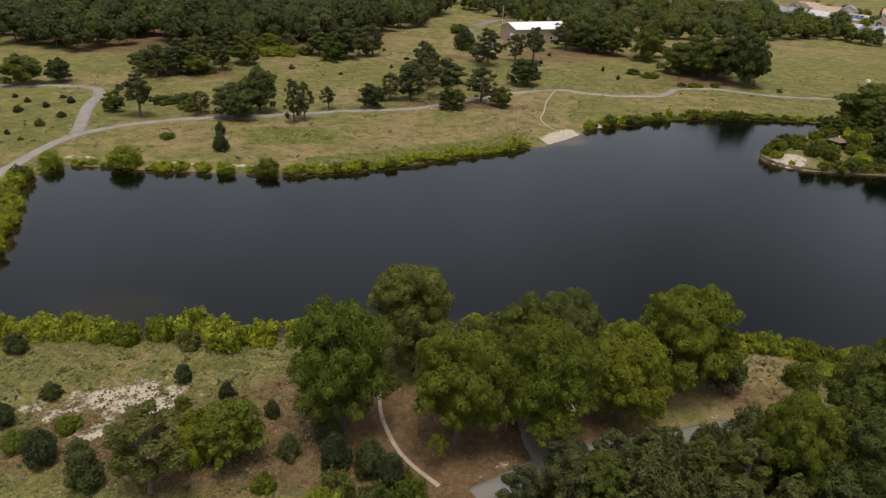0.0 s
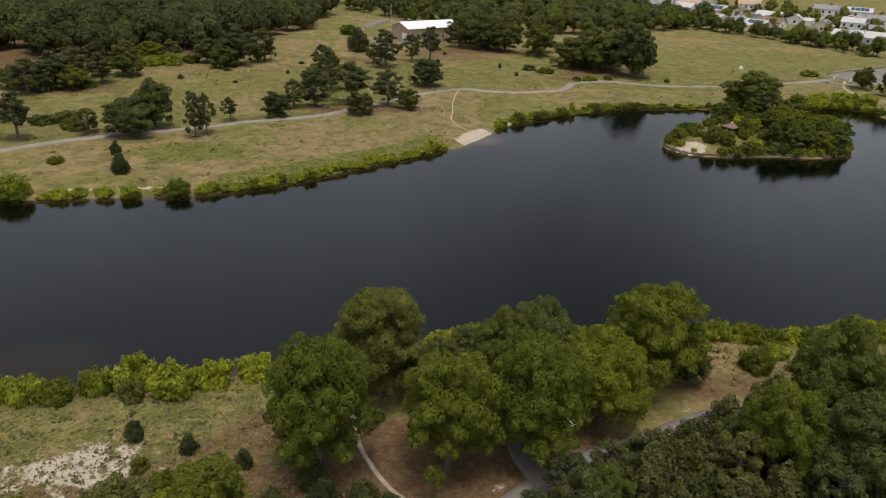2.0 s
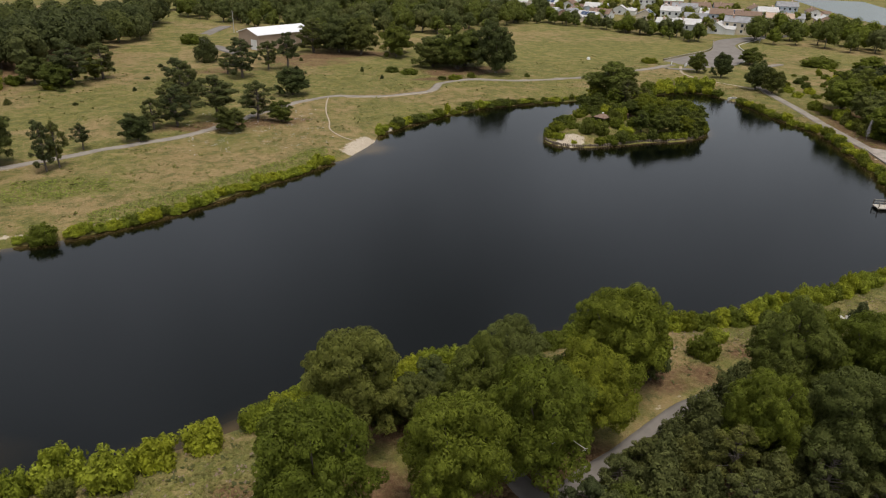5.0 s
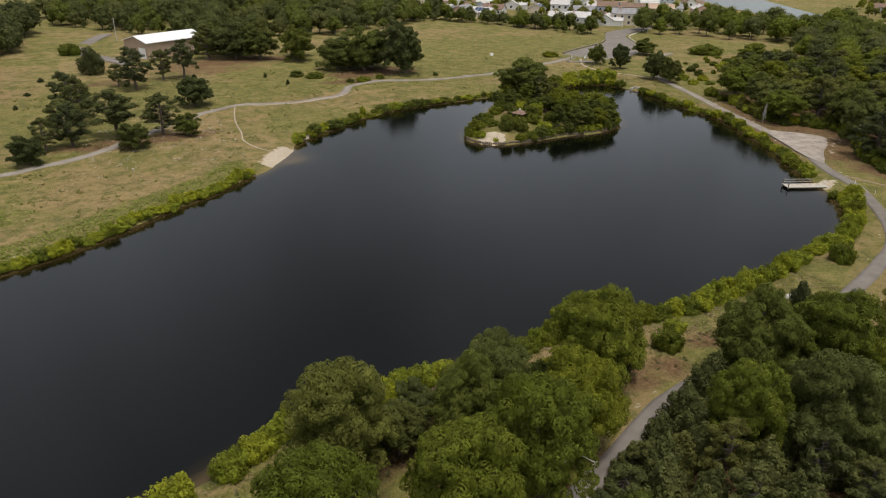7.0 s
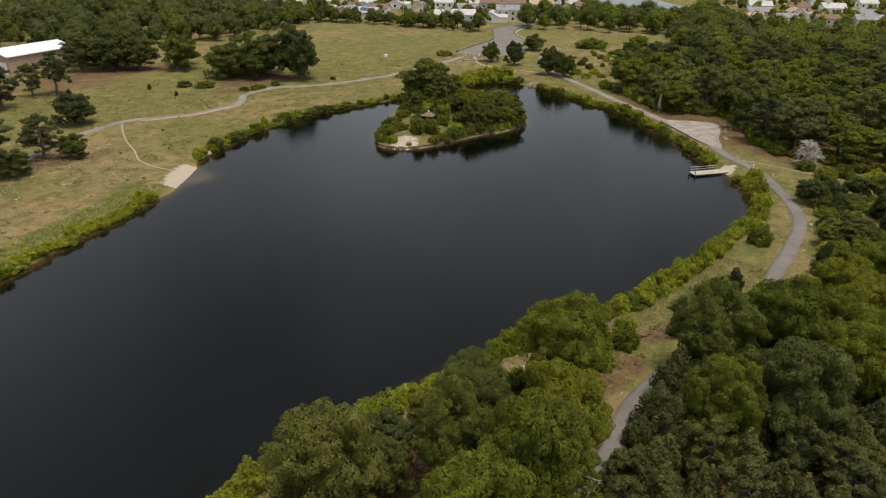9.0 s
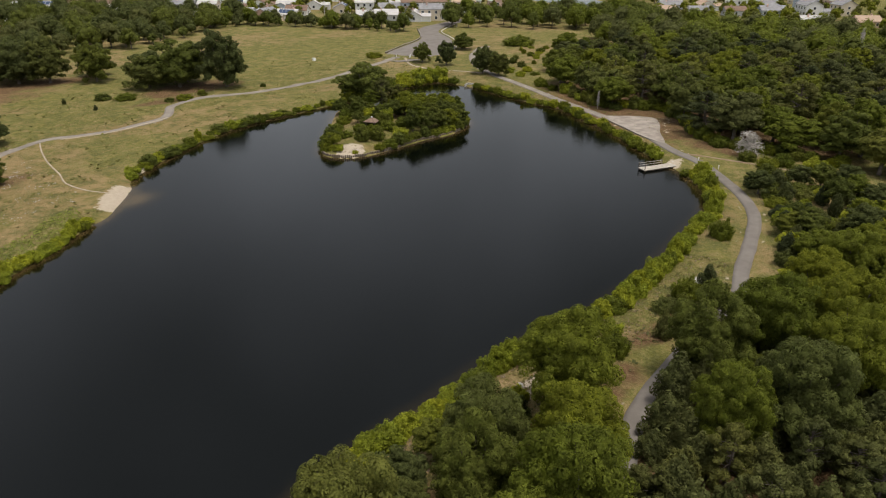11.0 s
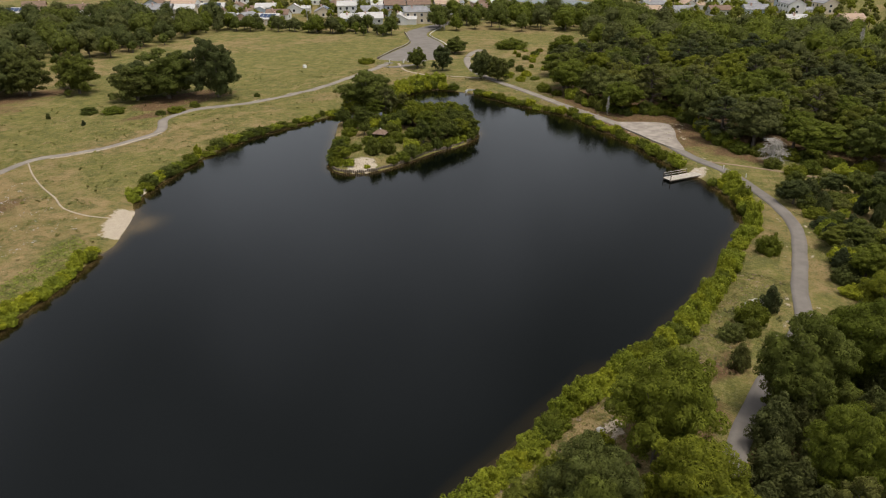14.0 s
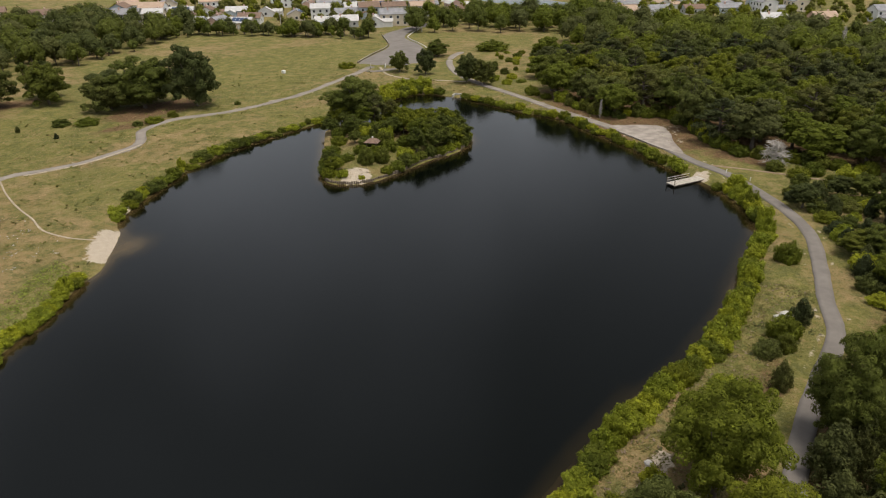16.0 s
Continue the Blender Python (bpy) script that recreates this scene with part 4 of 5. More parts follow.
for x, y in scatter(OPEN, 5.5, 39, 500):
    plant("shrub%d" % prng.integers(0, 5), x, y, prng.uniform(0.9, 2.2), prng.uniform(1.8, 4), "small bush in dry grass", "bushes")
for x, y in scatter([(-110, 120), (-84, 122), (-92, 155), (-115, 155)], 5, 41, 120) + scatter([(-60, 195), (0, 210), (60, 215), (20, 260), (-40, 250)], 13, 43, 160):
    plant("cedar%d" % prng.integers(0, 3), x, y, prng.uniform(0.8, 1.8), prng.uniform(1.2, 2.4), "small juniper in the meadow grass", "junipers")
# trees along the west bank
for x, y, h, w, f in ((-82, 88, 5, 6, "oak0"), (-88, 96, 6, 6, "oak1"), (-84, 76, 5, 6, "oak2"), (-96, 112, 7, 7, "pine0"), (-104, 126, 6, 7, "oak1"), (-120, 140, 9, 9, "oak3"), (-128, 150, 9, 9, "oak1")):
    plant(f, x, y, h, w, "leafy tree beside the west path", "meadow trees")


def thick_wood(name, places, seed, label, hmin, hmax, form, deep=False):
    """Crowns of a far wood that nobody could count, as one mesh, with their trunks."""
    rng = np.random.default_rng(seed)
    mats, vs, fs, idx, n = [LEAF[q] for q in {True: ("dark", "cedar", "pine"), "mixed": ("mid", "dark", "olive"), False: ("bright", "mid", "olive")}[deep]] + [BARK], [], [], [], 0
    for x, y in places:
        h = rng.uniform(hmin, hmax)
        w = h * rng.uniform(0.46, 0.62)
        balls = []
        for i in range(9):
            a, u = i * 2.4 + rng.random(), (i + 0.5) / 9
            r = w * 0.62 * math.sqrt(u)
            balls.append((math.cos(a) * r, math.sin(a) * r, h * (0.80 - 0.5 * u) + rng.uniform(-0.4, 0.5), w * rng.uniform(0.34, 0.5)))
        parts = [clothe(rng, balls, form, w * 0.095)] + cores(rng, balls, 0.85)
        mi = int(rng.choice([0, 1, 1, 1, 2] if deep else [0, 0, 1, 1, 2]))
        for (v, f), q in ((join(parts), mi), (tube([(0, 0, -0.3), (0.1, 0, h * 0.3), (0, 0.1, h * 0.65)], [0.25, 0.18, 0.10], 5), 3)):
            vs.append(v + [x, y, 1.25])
            fs.append(f + n)
            idx.append(np.full(len(f), q))
            n += len(v)
    v, f, idx = np.concatenate(vs), np.concatenate(fs), np.concatenate(idx)
    tri = f[:, 2] == f[:, 3]
    m = bpy.data.meshes.new(name)
    m.from_pydata(v.tolist(), [], [q[:3] for q in f[tri].tolist()] + f[~tri].tolist())
    m.polygons.foreach_set("material_index", np.r_[idx[tri], idx[~tri]].astype(np.int32))
    for q in mats:
        m.materials.append(q)
    return tagged(new(name, m), label, "woods", kind="stuff")


WEST = [(-240, 215), (-150, 209), (-128, 212), (-119, 222), (-105, 233), (-79, 238), (-57, 246), (-42, 286), (-22, 312), (-24, 372), (-130, 330), (-260, 290)]
GARDENS = [(160, 430), (184, 372), (216, 332), (224, 292), (262, 285), (330, 310), (310, 420), (200, 490)]
thick_wood("garden_trees", scatter(GARDENS, 11, 61, 900), 62, "leafy garden trees between the houses", 4, 8, 260)
CANALSIDE = [(332, 215), (345, 130), (420, 60), (540, 180), (480, 320), (380, 240)]
thick_wood("canal_trees", scatter(CANALSIDE, 9, 63, 900), 64, "leafy garden trees beyond the canal", 4, 7, 260)
thick_wood("woods_west", scatter(WEST, 7.4, 51, 3000), 52, "dense dark deciduous wood behind the meadow", 8, 14, 800, True)
BELT = [(40, 300), (92, 306), (120, 319), (150, 342), (178, 366), (160, 425), (105, 465), (0, 475), (-22, 400), (28, 325)]
thick_wood("woods_north", scatter(BELT, 8.0, 53, 1500), 54, "belt of mixed trees behind the field", 7, 12, 650, "mixed")
HEDGE = [(148, 342), (175, 322), (190, 291), (196, 268), (207, 268), (203, 297), (187, 331), (158, 354)]
thick_wood("belt_undergrowth", scatter(BELT, 7.0, 65, 1500), 66, "leafy undergrowth between the far trees", 3, 5, 220, "mixed")
thick_wood("tree_belt", scatter(HEDGE, 4.6, 55, 1500), 56, "hedge of shrubs and trees between field and houses", 3.5, 9, 650)
BELT2 = [(222, 262), (240, 246), (262, 215), (262, 190), (300, 190), (330, 215), (300, 260), (250, 285)]
thick_wood("woods_canal", scatter(BELT2, 8, 57, 800), 58, "mixed trees between the parking lot and the canal", 7, 12, 650)
FAREAST = [(183, 28), (215, 70), (225, 120), (217, 160), (240, 192), (282, 180), (298, 130), (305, 70), (290, 0)]
thick_wood("woods_east", scatter(FAREAST, 7.5, 59, 2600), 60, "deep mixed wood reaching to the canal houses", 9, 13, 650)

# ---- buildings and small things ----
def solid(name, v, f, mat, parent=None, label=""):
    m = bpy.data.meshes.new(name)
    m.from_pydata([tuple(map(float, q)) for q in v], [], f)
    m.materials.append(mat)
    ob = new(name, m)
    if parent:
        ob.parent = parent
    return tagged(ob, label) if label else ob


def box(name, x0, y0, z0, x1, y1, z1, mat, parent=None, label="", bevel=0.0):
    bm = bmesh.new()
    bmesh.ops.create_cube(bm, size=1)
    for q in bm.verts:
        q.co = ((x0 + x1) / 2 + q.co.x * (x1 - x0), (y0 + y1) / 2 + q.co.y * (y1 - y0), (z0 + z1) / 2 + q.co.z * (z1 - z0))
    if bevel:
        bmesh.ops.bevel(bm, geom=bm.edges[:], offset=bevel, segments=1, affect="EDGES")
    m = bpy.data.meshes.new(name)
    bm.to_mesh(m)
    bm.free()
    m.materials.append(mat)
    ob = new(name, m)
    if parent:
        ob.parent = parent
    return tagged(ob, label) if label else ob


def gable(name, w, d, z, rise, over, mat, parent, thick=0.18, label=""):
    """A gable roof with its ridge along x and real thickness."""
    a, b, e = w / 2 + over, d / 2 + over, z - over * rise / (d / 2)
    v = [(-a, -b, e), (a, -b, e), (a, 0, z + rise), (-a, 0, z + rise), (-a, b, e), (a, b, e)]
    v += [(x, y, q + thick) for x, y, q in v]
    f = [(0, 3, 2, 1), (3, 4, 5, 2), (6, 7, 8, 9), (9, 8, 11, 10), (0, 1, 7, 6), (4, 10, 11, 5), (0, 6, 9, 3), (3, 9, 10, 4), (1, 2, 8, 7), (2, 5, 11, 8)]
    return solid(name, v, f, mat, parent, label)


def gable_wall(name, w, d, z0, z, rise, mat, parent, label=""):
    a, b = w / 2, d / 2
    v = [(-a, -b, z0), (a, -b, z0), (a, b, z0), (-a, b, z0), (-a, -b, z), (a, -b, z), (a, b, z), (-a, b, z), (-a, 0, z + rise), (a, 0, z + rise)]
    f = [(0, 1, 5, 4), (2, 3, 7, 6), (1, 2, 6, 9, 5), (3, 0, 4, 8, 7), (0, 3, 2, 1), (4, 5, 9, 8), (6, 7, 8, 9)]
    return solid(name, v, f, mat, parent, label)


def window(parent, x, y, z, w, h, face):
    """A framed window set 3 cm proud of a wall; face: 'y' or 'x' and its sign."""
    ax, sg = face[0], 1 if face[1] == "+" else -1
    if ax == "y":
        fr = box("window", x - w / 2 - 0.1, y - 0.02, z - 0.1, x + w / 2 + 0.1, y + sg * 0.06, z + h + 0.1, WHITE, parent)
        box("pane", x - w / 2, y, z, x + w / 2, y + sg * 0.075, z + h, GLASS, fr)
    else:
        fr = box("window", x - 0.02, y - w / 2 - 0.1, z - 0.1, x + sg * 0.06, y + w / 2 + 0.1, z + h + 0.1, WHITE, parent)
        box("pane", x, y - w / 2, z, x + sg * 0.075, y + w / 2, z + h, GLASS, fr)


def house(x, y, rot, w, d, floors, wall, roof, panels=False, label=""):
    top = new("house")
    z = 2.7 * floors + 0.3
    rise = d * 0.26
    gable_wall("wall", w, d, -0.3, z, rise, SIDING[wall], top)
    gable("roof", w, d, z, rise, 0.4, roof, top)
    for s in range(floors):
        for i in range(int(w // 3)):
            px = -w / 2 + (i + 0.5) * w / int(w // 3)
            for sg in ("-", "+"):
                if not (s == 0 and i == 1 and sg == "-"):
                    window(top, px, -d / 2 if sg == "-" else d / 2, 0.9 + 2.7 * s, 1.1, 1.3, "y" + sg)
        for sg in ("-", "+"):
            window(top, -w / 2 if sg == "-" else w / 2, 0, 0.9 + 2.7 * s, 1.2, 1.3, "x" + sg)
    n = int(w // 3)
    px = -w / 2 + 1.5 * w / n
    box("door", px - 0.5, -d / 2 - 0.06, 0, px + 0.5, -d / 2 + 0.02, 2.05, WHITE, top)
    box("chimney", w * 0.2, d * 0.1, z, w * 0.2 + 0.7, d * 0.1 + 0.7, z + rise + 0.8, SIDING["pink"], top)
    if w > 11:
        wing = gable_wall("garage_wall", d * 0.6, w * 0.35, -0.3, 2.6, 1.2, SIDING[wall], top)
        wing.matrix_local = pose(-w * 0.25, -d / 2 - d * 0.3 + 0.01, 0, 0, 0, 90)
        gr = gable("garage_roof", d * 0.6, w * 0.35, 2.6, 1.2, 0.3, roof, top)
        gr.matrix_local = pose(-w * 0.25, -d / 2 - d * 0.3 + 0.01, 0, 0, 0, 90)
    if panels:
        for i in range(4):
            s_ = rise / (d / 2)
            zz = lambda yy: z + rise + yy * s_ + 0.26
            x0 = -w * 0.35 + i * w * 0.18
            v = [(x0, -d * 0.42, zz(-d * 0.42)), (x0 + w * 0.165, -d * 0.42, zz(-d * 0.42)), (x0 + w * 0.165, -d * 0.08, zz(-d * 0.08)), (x0, -d * 0.08, zz(-d * 0.08))]
            v += [(a, b, c - 0.05) for a, b, c in v]
            solid("solar_panel", v, [(0, 1, 2, 3), (0, 4, 5, 1), (1, 5, 6, 2), (2, 6, 7, 3), (3, 7, 4, 0), (4, 7, 6, 5)], PANELBLUE, top, "dark blue solar panel")
    top.matrix_world = pose(x, y, 1.25, 0, 0, rot)
    words = {GREYROOF: "grey", PALEROOF: "pale", TANROOF: "tan", BROWNROOF: "brown"}[roof]
    return tagged(top, label or "%s-sided %s house with a %s shingle roof" % (wall, ("one-storey", "two-storey")[floors - 1], words), "house", "houses beyond the field")


hr = np.random.default_rng(77)
STREETS = (((176, 372), (196, 336), 3), ((215, 318), (248, 284), 4), ((150, 420), (212, 352), 6), ((226, 352), (286, 300), 6), ((165, 450), (240, 372), 7), ((258, 362), (330, 310), 6), ((95, 460), (140, 420), 4),
           ((60, 505), (240, 420), 9), ((262, 410), (360, 345), 7), ((338, 222), (425, 138), 6), ((372, 232), (450, 150), 6), ((405, 250), (490, 160), 6), ((440, 290), (520, 190), 5), ((20, 470), (90, 440), 4), ((345, 150), (420, 70), 4))
for (ax, ay), (bx, by), n in STREETS:
    ang = math.degrees(math.atan2(by - ay, bx - ax))
    for i in range(n):
        u = (i + 0.5) / n
        wall = ("white", "cream", "white", "blue", "grey", "white", "pink")[int(hr.integers(7))]
        roof = (GREYROOF, PALEROOF, GREYROOF, TANROOF, PALEROOF, BROWNROOF)[int(hr.integers(6))]
        house(ax + (bx - ax) * u + hr.uniform(-1, 1), ay + (by - ay) * u + hr.uniform(-2, 2), ang + hr.choice([0, 0, 90, 180]) + hr.uniform(-4, 4),
              hr.uniform(10, 14), hr.uniform(7.5, 9.5), int(hr.choice([1, 1, 2])), wall, roof, hr.random() < 0.15)

# canal and its far banks
line = spline([(470, 450), (405, 346), (382, 304), (364, 258), (356, 236)], False, 6)
t = np.gradient(line, axis=0)
t /= np.linalg.norm(t, axis=1)[:, None]
nn = np.stack([-t[:, 1], t[:, 0]], 1)
wid = np.linspace(28, 12, len(line))[:, None]
v = np.concatenate([np.c_[line - nn * wid, np.full(len(line), 1.32)], np.c_[line + nn * wid, np.full(len(line), 1.32)]])
nl = len(line)
mw = mesh_of("canal", v, [(i, i + 1, nl + i + 1, nl + i) for i in range(nl - 1)], CANAL)
tagged(new("canal_water", mw), "pale wide canal behind the wood", "water", kind="structure")

# asphalt parking lot and its drive
lotp = spline([(146, 214), (158, 209.5), (180, 216), (200, 236), (214, 257), (236, 269), (262, 276), (262, 281), (232, 276), (212, 268), (192, 246), (172, 236), (156, 228)], True, 6)
bm = bmesh.new()
ring_v = [bm.verts.new((x, y, 1.42)) for x, y in lotp]
bm.faces.new(ring_v)
low = [bm.verts.new((x, y, 1.0)) for x, y in lotp]
for i in range(len(lotp)):
    j = (i + 1) % len(lotp)
    bm.faces.new((ring_v[j], ring_v[i], low[i], low[j]))
bmesh.ops.recalc_face_normals(bm, faces=bm.faces[:])
mw = bpy.data.meshes.new("parking_lot")
bm.to_mesh(mw)
bm.free()
mw.materials.append(ASPHALT)
tagged(new("parking_lot", mw), "grey asphalt parking lot with a curving drive", "parking lot", kind="structure")
lr = spline([(156, 228.8), (172, 236.8), (192, 246.8), (212, 268.8)], False, 16)
rail = new("guard_rail")
for i, (x, y) in enumerate(lr):
    box("post", x - 0.1, y - 0.1, 1.2, x + 0.1, y + 0.1, 2.0, POSTWOOD, rail)
    if i:
        px, py = lr[i - 1]
        v, f = tube([(px, py, 1.85), (x, y, 1.85)], [0.12, 0.12], 6)
        solid("beam", v, f.tolist(), BOARDS, rail)
tagged(rail, "low weathered timber guard rail along the parking lot", "guard rail")
for x, y, a in ((157.5, 214, 20), (153.5, 213, 30), (150.5, 217, 40)):
    sg = new("notice_board")
    box("post", -0.9, -0.05, 0, -0.8, 0.05, 1.6, POSTWOOD, sg)
    box("post", 0.8, -0.05, 0, 0.9, 0.05, 1.6, POSTWOOD, sg)
    box("board", -1.0, -0.1, 0.7, 1.0, -0.052, 1.7, WHITE, sg, "blank white panel")
    sg.matrix_world = pose(x, y, 1.3, 0, 0, a)
    tagged(sg, "white notice board on two wooden posts", "sign", "notice boards")

# service building with a white metal roof
bw = new("service_building")
W, D, Z, R = 24.0, 12.5, 5.4, 1.8
gable_wall("wall", W, D, -0.3, Z, R, TANWALL, bw)
gable("roof", W, D, Z, R, 0.5, METALROOF, bw, 0.2, "white ribbed metal roof")
for i in range(24):
    x = -W / 2 + 0.3 + i * (W - 0.6) / 23
    s_ = R / (D / 2)
    for sg in (-1, 1):
        v = [(x - 0.04, 0, Z + R + 0.24), (x + 0.04, 0, Z + R + 0.24), (x + 0.04, sg * (D / 2 + 0.4), Z + 0.24 - 0.4 * s_), (x - 0.04, sg * (D / 2 + 0.4), Z + 0.24 - 0.4 * s_)]
        v += [(a, b, c - 0.1) for a, b, c in v]
        solid("seam", v, [(0, 1, 2, 3), (0, 4, 5, 1), (1, 5, 6, 2), (2, 6, 7, 3), (3, 7, 4, 0)], METALROOF, bw)
box("roller_door", -W / 2 - 0.08, -5.2, 0, -W / 2 + 0.05, -1.6, 3.6, WHITE, bw, "white roller door")
for x in (0, 4, 8):
    window(bw, x, -D / 2, 1.4, 1.2, 1.0, "y-")
bw.matrix_world = pose(20.6, 287.3, 1.25, 0, 0, 28.6)
tagged(bw, "tan block service building with a white metal roof", "building")
ribbon("path_service", spline([(6, 268), (0, 284), (-6, 300), (-4, 320), (6, 345)], False, 8), 5.0, ASPHALT, 0.1, "grey asphalt service road")

# utility poles
for x, y, h in ((8, 325, 9), (205, 330, 9), (150, 392, 9), (232, 262, 7)):
    up = new("utility_pole")
    v, f = tube([(0, 0, -0.3), (0, 0, h * 0.5), (0, 0, h)], [0.17, 0.15, 0.11], 8)
    solid("pole", v, f.tolist(), PALEPOLE, up)
    box("crossarm", -1.0, -0.06, h - 0.7, 1.0, 0.06, h - 0.55, POSTWOOD, up)
    up.matrix_world = pose(x, y, 1.25, 0, 0, 40)
    tagged(up, "pale wooden utility pole with a crossarm", "pole", "utility poles")

# white marker box in the field
wb = box("marker_box", -0.5, -0.5, -0.1, 0.5, 0.5, 0.9, WHITE, None, "", 0.06)
wb.location = (128, 236, 1.3)
tagged(wb, "small white box standing in the field grass", "box")
wp = new("marker_post")
v, f = tube([(0, 0, -0.2), (0, 0, 1.3)], [0.12, 0.11], 8)
solid("pipe", v, f.tolist(), WHITE, wp)
box("cap", -0.16, -0.16, 1.25, 0.16, 0.16, 1.4, WHITE, wp)
wp.matrix_world = pose(-84, 168, 1.25)
tagged(wp, "short white marker post in the meadow", "post")

# fishing dock: deck on piles, rails, concrete landing
A, B = Vector((101.7, 91.2, 0)), Vector((109.6, 87.6, 0))
L = (B - A).length
dock = new("fishing_dock")
nb = 40
for i in range(nb):
    x = i * L / nb
    box("deck_board", x + 0.01, -1.1, 0.50, x + L / nb - 0.01, 1.1, 0.56, BOARDS, dock)
for y in (-0.95, 0, 0.95):
    box("joist", 0.02, y - 0.06, 0.28, L - 0.02, y + 0.06, 0.497, POSTWOOD, dock)
for i in range(5):
    x = 0.3 + i * (L - 0.6) / 4
    for y in (-1.02, 1.02):
        v, f = tube([(x, y * 0.9, -1.5), (x, y * 0.9, 0.3)], [0.13, 0.12], 8)
        solid("pile", v, f.tolist(), POSTWOOD, dock)
for i in range(4):
    x = 0.15 + i * (L * 0.66) / 3
    box("rail_post", x - 0.06, 0.98, 0.5, x + 0.06, 1.10, 1.5, POSTWOOD, dock)
for z in (0.95, 1.42):
    box("rail", 0.1, 1.0, z, L * 0.66 + 0.25, 1.08, z + 0.1, BOARDS, dock)
for y in (-1.04, 0.98):
    box("rail_post", 0.09, y, 0.5, 0.21, y + 0.12, 1.5, POSTWOOD, dock)
ang = math.degrees(math.atan2(B.y - A.y, B.x - A.x))
dock.matrix_world = pose(A.x, A.y, -0.15, 0, 0, ang)
tagged(dock, "small grey timber fishing dock with railings over the pond", "dock")
pad = box("landing_slab", 0, -1.6, -0.6, 4.2, 1.6, 0.60, CONCRETE, None, "", 0.05)
pad.matrix_world = pose(B.x, B.y, 0, 0, 0, ang) @ Matrix.Translation((0.02, 0, 0))
tagged(pad, "pale concrete landing slab at the dock's end", "slab")
for x, y in ((112.4, 84.2), (110.2, 79.0)):
    pst = new("path_post")
    v, f = tube([(0, 0, -0.2), (0, 0, 0.7)], [0.07, 0.07], 8)
    solid("post", v, f.tolist(), WHITE, pst)
    box("cap", -0.08, -0.08, 0.68, 0.08, 0.08, 0.74, WHITE, pst)
    pst.matrix_world = pose(x, y, 1.2)
    tagged(pst, "short white post beside the path", "post", "path posts")

# concrete outfall at the far end of the pond
of = new("outfall")
box("wing_wall", -1.4, -0.15, -0.8, -1.1, 2.0, 0.8, CONCRETE, of)
box("wing_wall", 1.1, -0.15, -0.8, 1.4, 2.0, 0.8, CONCRETE, of)
box("head_wall", -1.1, 1.7, -0.8, 1.1, 2.0, 0.95, CONCRETE, of)
of.matrix_world = pose(137.5, 170, 0, 0, 0, -70)
tagged(of, "pale concrete outfall between shore shrubs", "outfall")

# island: timber edge and a small shelter
edge = new("timber_edge")
seg = np.linalg.norm(np.diff(np.r_[ISLE, ISLE[:1]], axis=0), axis=1)
arc = np.r_[0, np.cumsum(seg)]
closed = np.r_[ISLE, ISLE[:1]]
er = np.random.default_rng(3)
cyl = tube([(0, 0, -1.2), (0, 0, 0.58), (0, 0, 0.66)], [0.19, 0.18, 0.10], 7)
cap_f = cyl[1].tolist() + [tuple(range(14, 21))]
pm = bpy.data.meshes.new("edge_post")
pm.from_pydata(cyl[0].tolist(), [], cap_f)
pm.materials.append(POSTWOOD)
for q in np.arange(0, arc[-1] * 0.62, 0.42):
    j = int(np.searchsorted(arc, q, "right")) - 1
    x, y = closed[j] + (closed[j + 1] - closed[j]) * (q - arc[j]) / seg[j]
    ob = new("edge_post", pm)
    ob.parent = edge
    ob.matrix_world = pose(x, y, er.uniform(-0.12, 0.12), er.uniform(-4, 4), er.uniform(-4, 4), er.uniform(0, 360))
tagged(edge, "weathered timber pile edge around the island", "retaining wall")
hut = new("shelter")
for x in (-1.7, 1.7):
    for y in (-1.7, 1.7):
        box("post", x - 0.1, y - 0.1, -0.2, x + 0.1, y + 0.1, 2.6, POSTWOOD, hut)
v = [(-2.5, -2.5, 2.5), (2.5, -2.5, 2.5), (2.5, 2.5, 2.5), (-2.5, 2.5, 2.5), (0, 0, 3.9)]
v += [(a, b, c + 0.14) for a, b, c in v]
solid("roof", v, [(4, 1, 0), (4, 2, 1), (4, 3, 2), (4, 0, 3), (5, 6, 9), (6, 7, 9), (7, 8, 9), (8, 5, 9), (0, 1, 6, 5), (1, 2, 7, 6), (2, 3, 8, 7), (3, 0, 5, 8)], BROWNROOF, hut, "brown hipped shingle roof")
box("finial", -0.22, -0.22, 3.9, 0.22, 0.22, 4.3, WHITE, hut)
hut.matrix_world = pose(80, 149, 2.3, 0, 0, 25) @ Matrix.Scale(0.62, 4)
tagged(hut, "small open shelter with a brown hipped roof", "shelter")

# pale boulders at the water and in the grass
def boulder(x, y, r, seed):
    rng = np.random.default_rng(seed)
    bm = bmesh.new()
    bmesh.ops.create_icosphere(bm, subdivisions=2, radius=r)
    for q in bm.verts:
        q.co *= 1 + 0.22 * noise.noise(q.co * (1.6 / r) + Vector((seed, 0, 0)))
        q.co.z *= 0.65
    m_ = bpy.data.meshes.new("boulder")
    bm.to_mesh(m_)
    bm.free()
    m_.materials.append(CONCRETE)
    ob = new("boulder", m_)
    ob.matrix_world = pose(x, y, float(level(np.array([[x, y]]))[0]) + r * 0.25, 0, 0, rng.uniform(0, 360))
    return tagged(ob, "pale weathered boulder lying in the grass", "rock", "boulders")


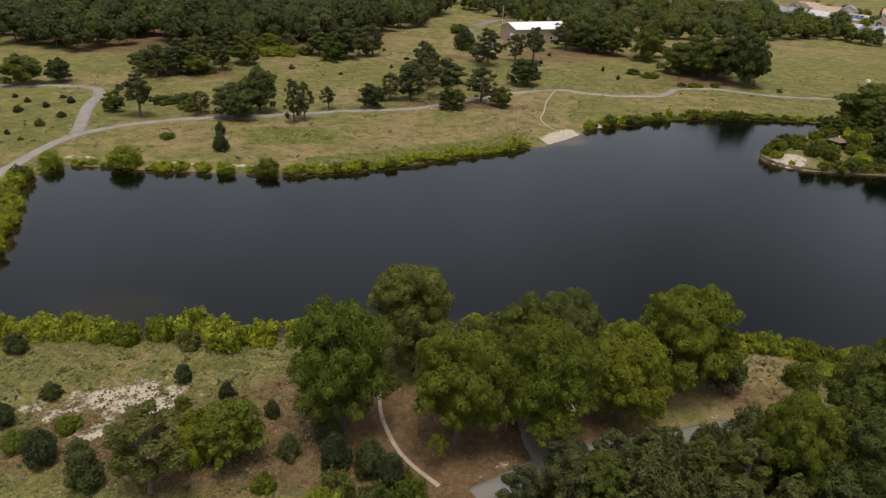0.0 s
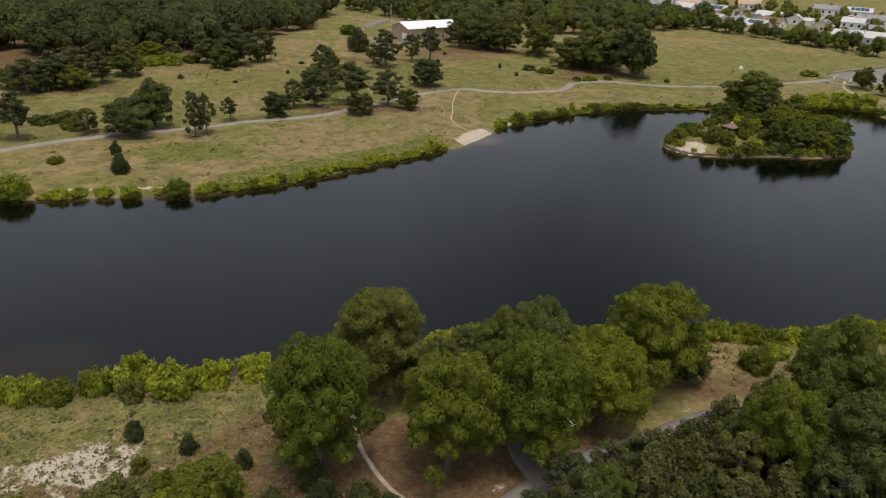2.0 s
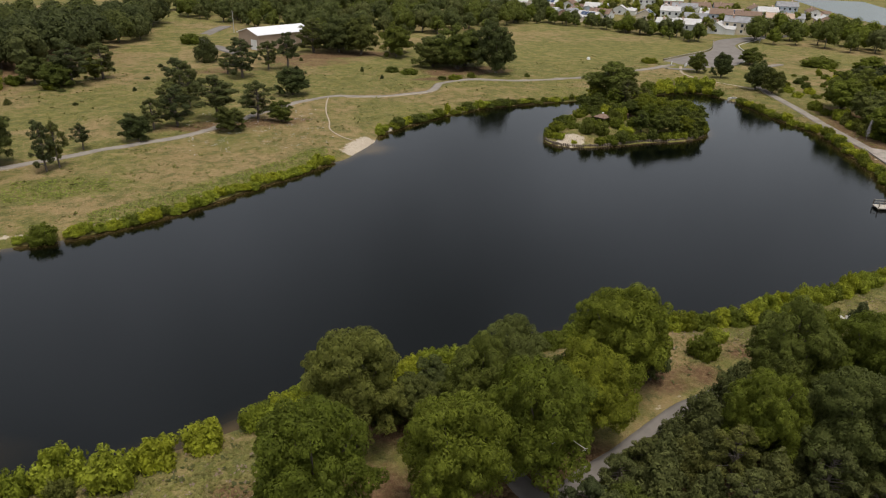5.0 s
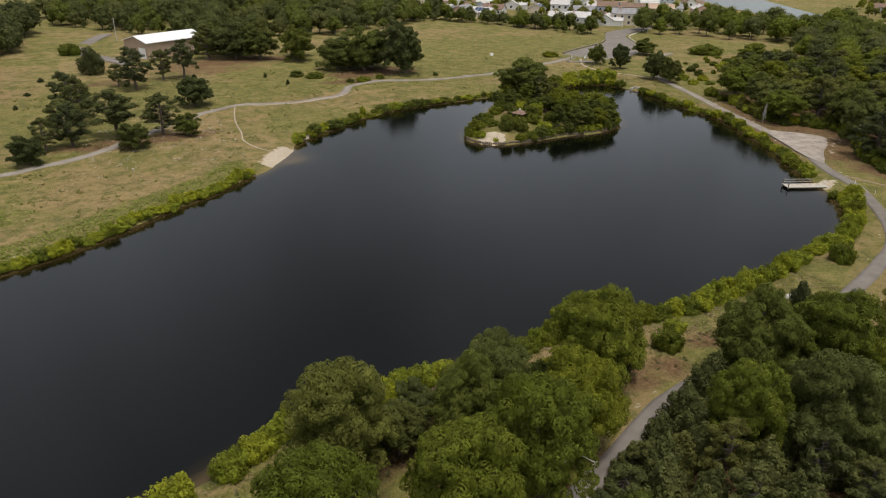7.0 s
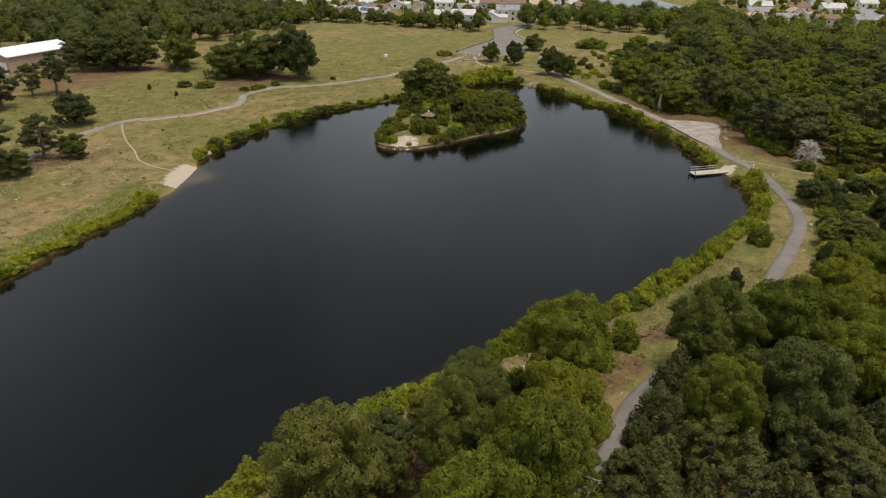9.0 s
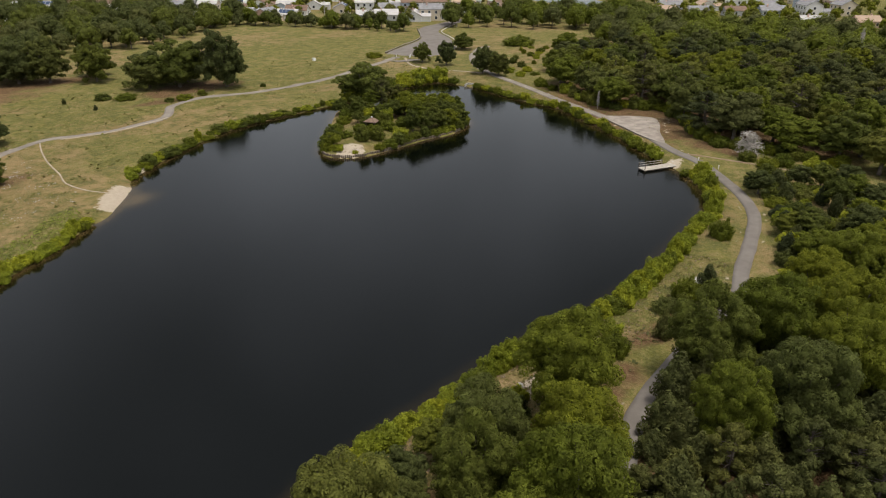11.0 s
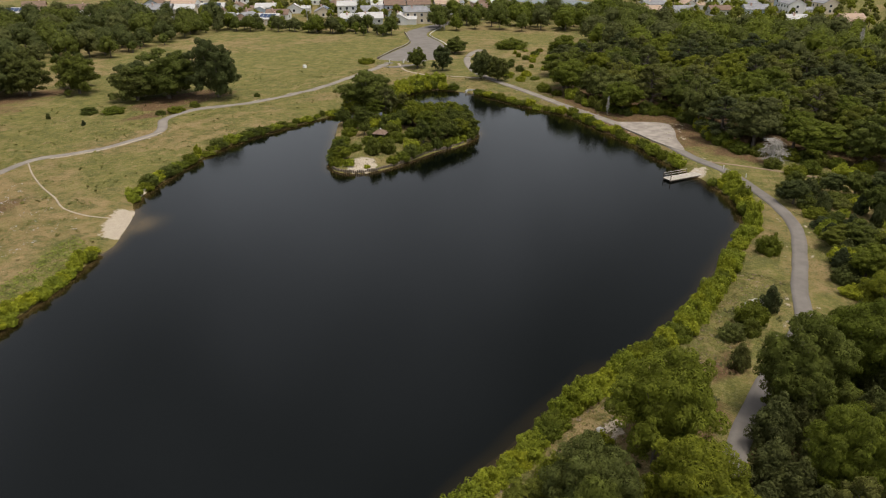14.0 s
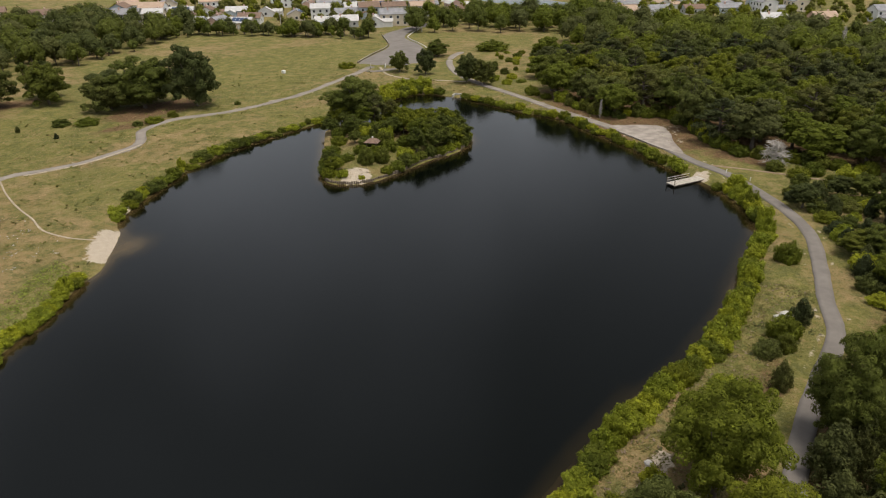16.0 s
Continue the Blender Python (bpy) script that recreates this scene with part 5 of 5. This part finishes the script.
for i, (x, y, r) in enumerate(((61.2, 60.4, 0.75), (60.2, 61.2, 0.45), (32.6, 164.8, 0.6), (33.8, 165.9, 0.45), (31.8, 163.9, 0.4), (-1.2, 63.2, 0.4), (0.6, 64.0, 0.5), (26, 63.4, 0.4))):
    boulder(x, y, r, i + 1)
ribbon("kerb_drive", spline([(176, 214.2), (188, 221.5), (201, 235), (215, 256), (237, 268)], False, 8), 0.35, CONCRETE, 0.3, "pale concrete kerb along the drive")

# gravel turnout
gp = spline([(121, 101.5), (125, 109), (130, 118), (132.5, 117), (138, 109), (133.5, 104), (127, 100.5), (119.5, 95.5)], True, 6)
bm = bmesh.new()
up_ = [bm.verts.new((x, y, 1.30)) for x, y in gp]
dn_ = [bm.verts.new((x, y, 0.9)) for x, y in gp]
bm.faces.new(up_)
for i in range(len(gp)):
    j = (i + 1) % len(gp)
    bm.faces.new((up_[j], up_[i], dn_[i], dn_[j]))
bmesh.ops.recalc_face_normals(bm, faces=bm.faces[:])
mw = bpy.data.meshes.new("gravel_turnout")
bm.to_mesh(mw)
bm.free()
mw.materials.append(GRAVEL)
tagged(new("gravel_turnout", mw), "pale gravel turnout beside the wood", "gravel area", kind="structure")

# ---- grass ----
gr = np.random.default_rng(9)


def tufts(name, n, x0, y0, x1, y1, hmin, hmax, mat, test, label):
    """Tufts of three bent blades each, as one mesh."""
    q = gr.uniform((x0, y0), (x1, y1), (n, 2))
    s_ = shore(q)
    keep = (s_ > 1.2) & test(q[:, 0], q[:, 1])
    keep &= blob(q[:, 0], q[:, 1], 20, 152, 5.5, 6) < 0.45
    for nme, l in LINES.items():
        keep &= reach(l, q, False)[0] > WALKS[nme][1] * 0.5 + 0.25
    q, s_ = q[keep], s_[keep]
    z = level(q, s_)
    vs = []
    for b in range(3):
        a = gr.uniform(0, 6.283, len(q))
        h = gr.uniform(hmin, hmax, len(q))
        w = h * 0.55
        dx, dy = np.cos(a), np.sin(a)
        c = np.c_[q, z - 0.05]
        side = np.c_[-dy * w, dx * w, np.zeros(len(q))]
        tip = c + np.c_[dx * h * 1.3, dy * h * 1.3, h * 0.7]
        vs.append(np.stack([c - side, c + side, tip + side * 0.5, tip - side * 0.4], 1))
    v = np.concatenate(vs).reshape(-1, 3)
    return tagged(new(name, mesh_of(name, v, np.arange(len(v)).reshape(-1, 4), mat)), label, "grass", kind="stuff")


GRASS = leafage("grass_blades", (0.095, 0.098, 0.026), (0.14, 0.134, 0.038), (0.21, 0.185, 0.064))
DRYGRASS = leafage("dry_grass_blades", (0.18, 0.135, 0.07), (0.25, 0.185, 0.10), (0.34, 0.265, 0.15))
FERN = leafage("green_herbs", (0.15, 0.18, 0.024), (0.20, 0.235, 0.034), (0.26, 0.29, 0.05))
yes = lambda x, y: np.ones(len(x), bool)
tufts("meadow_grass", 26000, -115, 105, 150, 235, 0.08, 0.20, GRASS, yes, "tufted green meadow grass")
tufts("meadow_dry_grass", 16000, -90, 110, 130, 230, 0.08, 0.20, DRYGRASS, lambda x, y: wob(x, y, 31) > -0.2, "tufted dry tan meadow grass")
tufts("bank_grass", 16000, -55, 36, 70, 68, 0.10, 0.26, GRASS, lambda x, y: (x < -8) | (y > 58), "tufted grass on the near bank")
tufts("bank_dry_grass", 4000, -55, 36, 70, 68, 0.10, 0.26, DRYGRASS, lambda x, y: (x < -9) | (y > 59), "dry grass on the near bank")
tufts("shore_herbs", 15000, -50, 116, 20, 150, 0.12, 0.27, FERN, lambda x, y: (blob(x, y, -37, 136, 11, 6) + 0.35 * wob(x, y, 5) + 0.2 * wob(y, x, 2.3) > 0.62) | ((shore(np.stack([x, y], 1)) < 6.5) & (x > -30) & (x < 13)), "patches of lush green herbs")
WEED = leafage("meadow_weeds", (0.075, 0.082, 0.02), (0.105, 0.11, 0.03), (0.15, 0.15, 0.045))
tufts("meadow_weeds", 5000, -110, 112, 150, 245, 0.22, 0.5, WEED, lambda x, y: wob(x, y, 13) + 0.6 * wob(y, x, 5) > 0.0, "low leafy weeds scattered in the meadow")
tufts("bank_weeds", 1500, -50, 38, 60, 64, 0.15, 0.4, WEED, lambda x, y: ((x < -9) | (y > 56)) & (wob(x, y, 7) > -0.1), "low leafy weeds on the near bank")
FLOWER = leafage("pale_flower_heads", (0.42, 0.40, 0.30), (0.52, 0.50, 0.40), (0.62, 0.60, 0.50))
tufts("pale_flowers", 2600, -14, 150, 17, 186, 0.08, 0.18, FLOWER, lambda x, y: wob(x, y, 9) + wob(y, x, 4) > 0.55, "pale wild flowers among meadow grass")
tufts("east_grass", 9000, 60, 50, 160, 180, 0.10, 0.26, GRASS, yes, "tufted grass beside the east path")
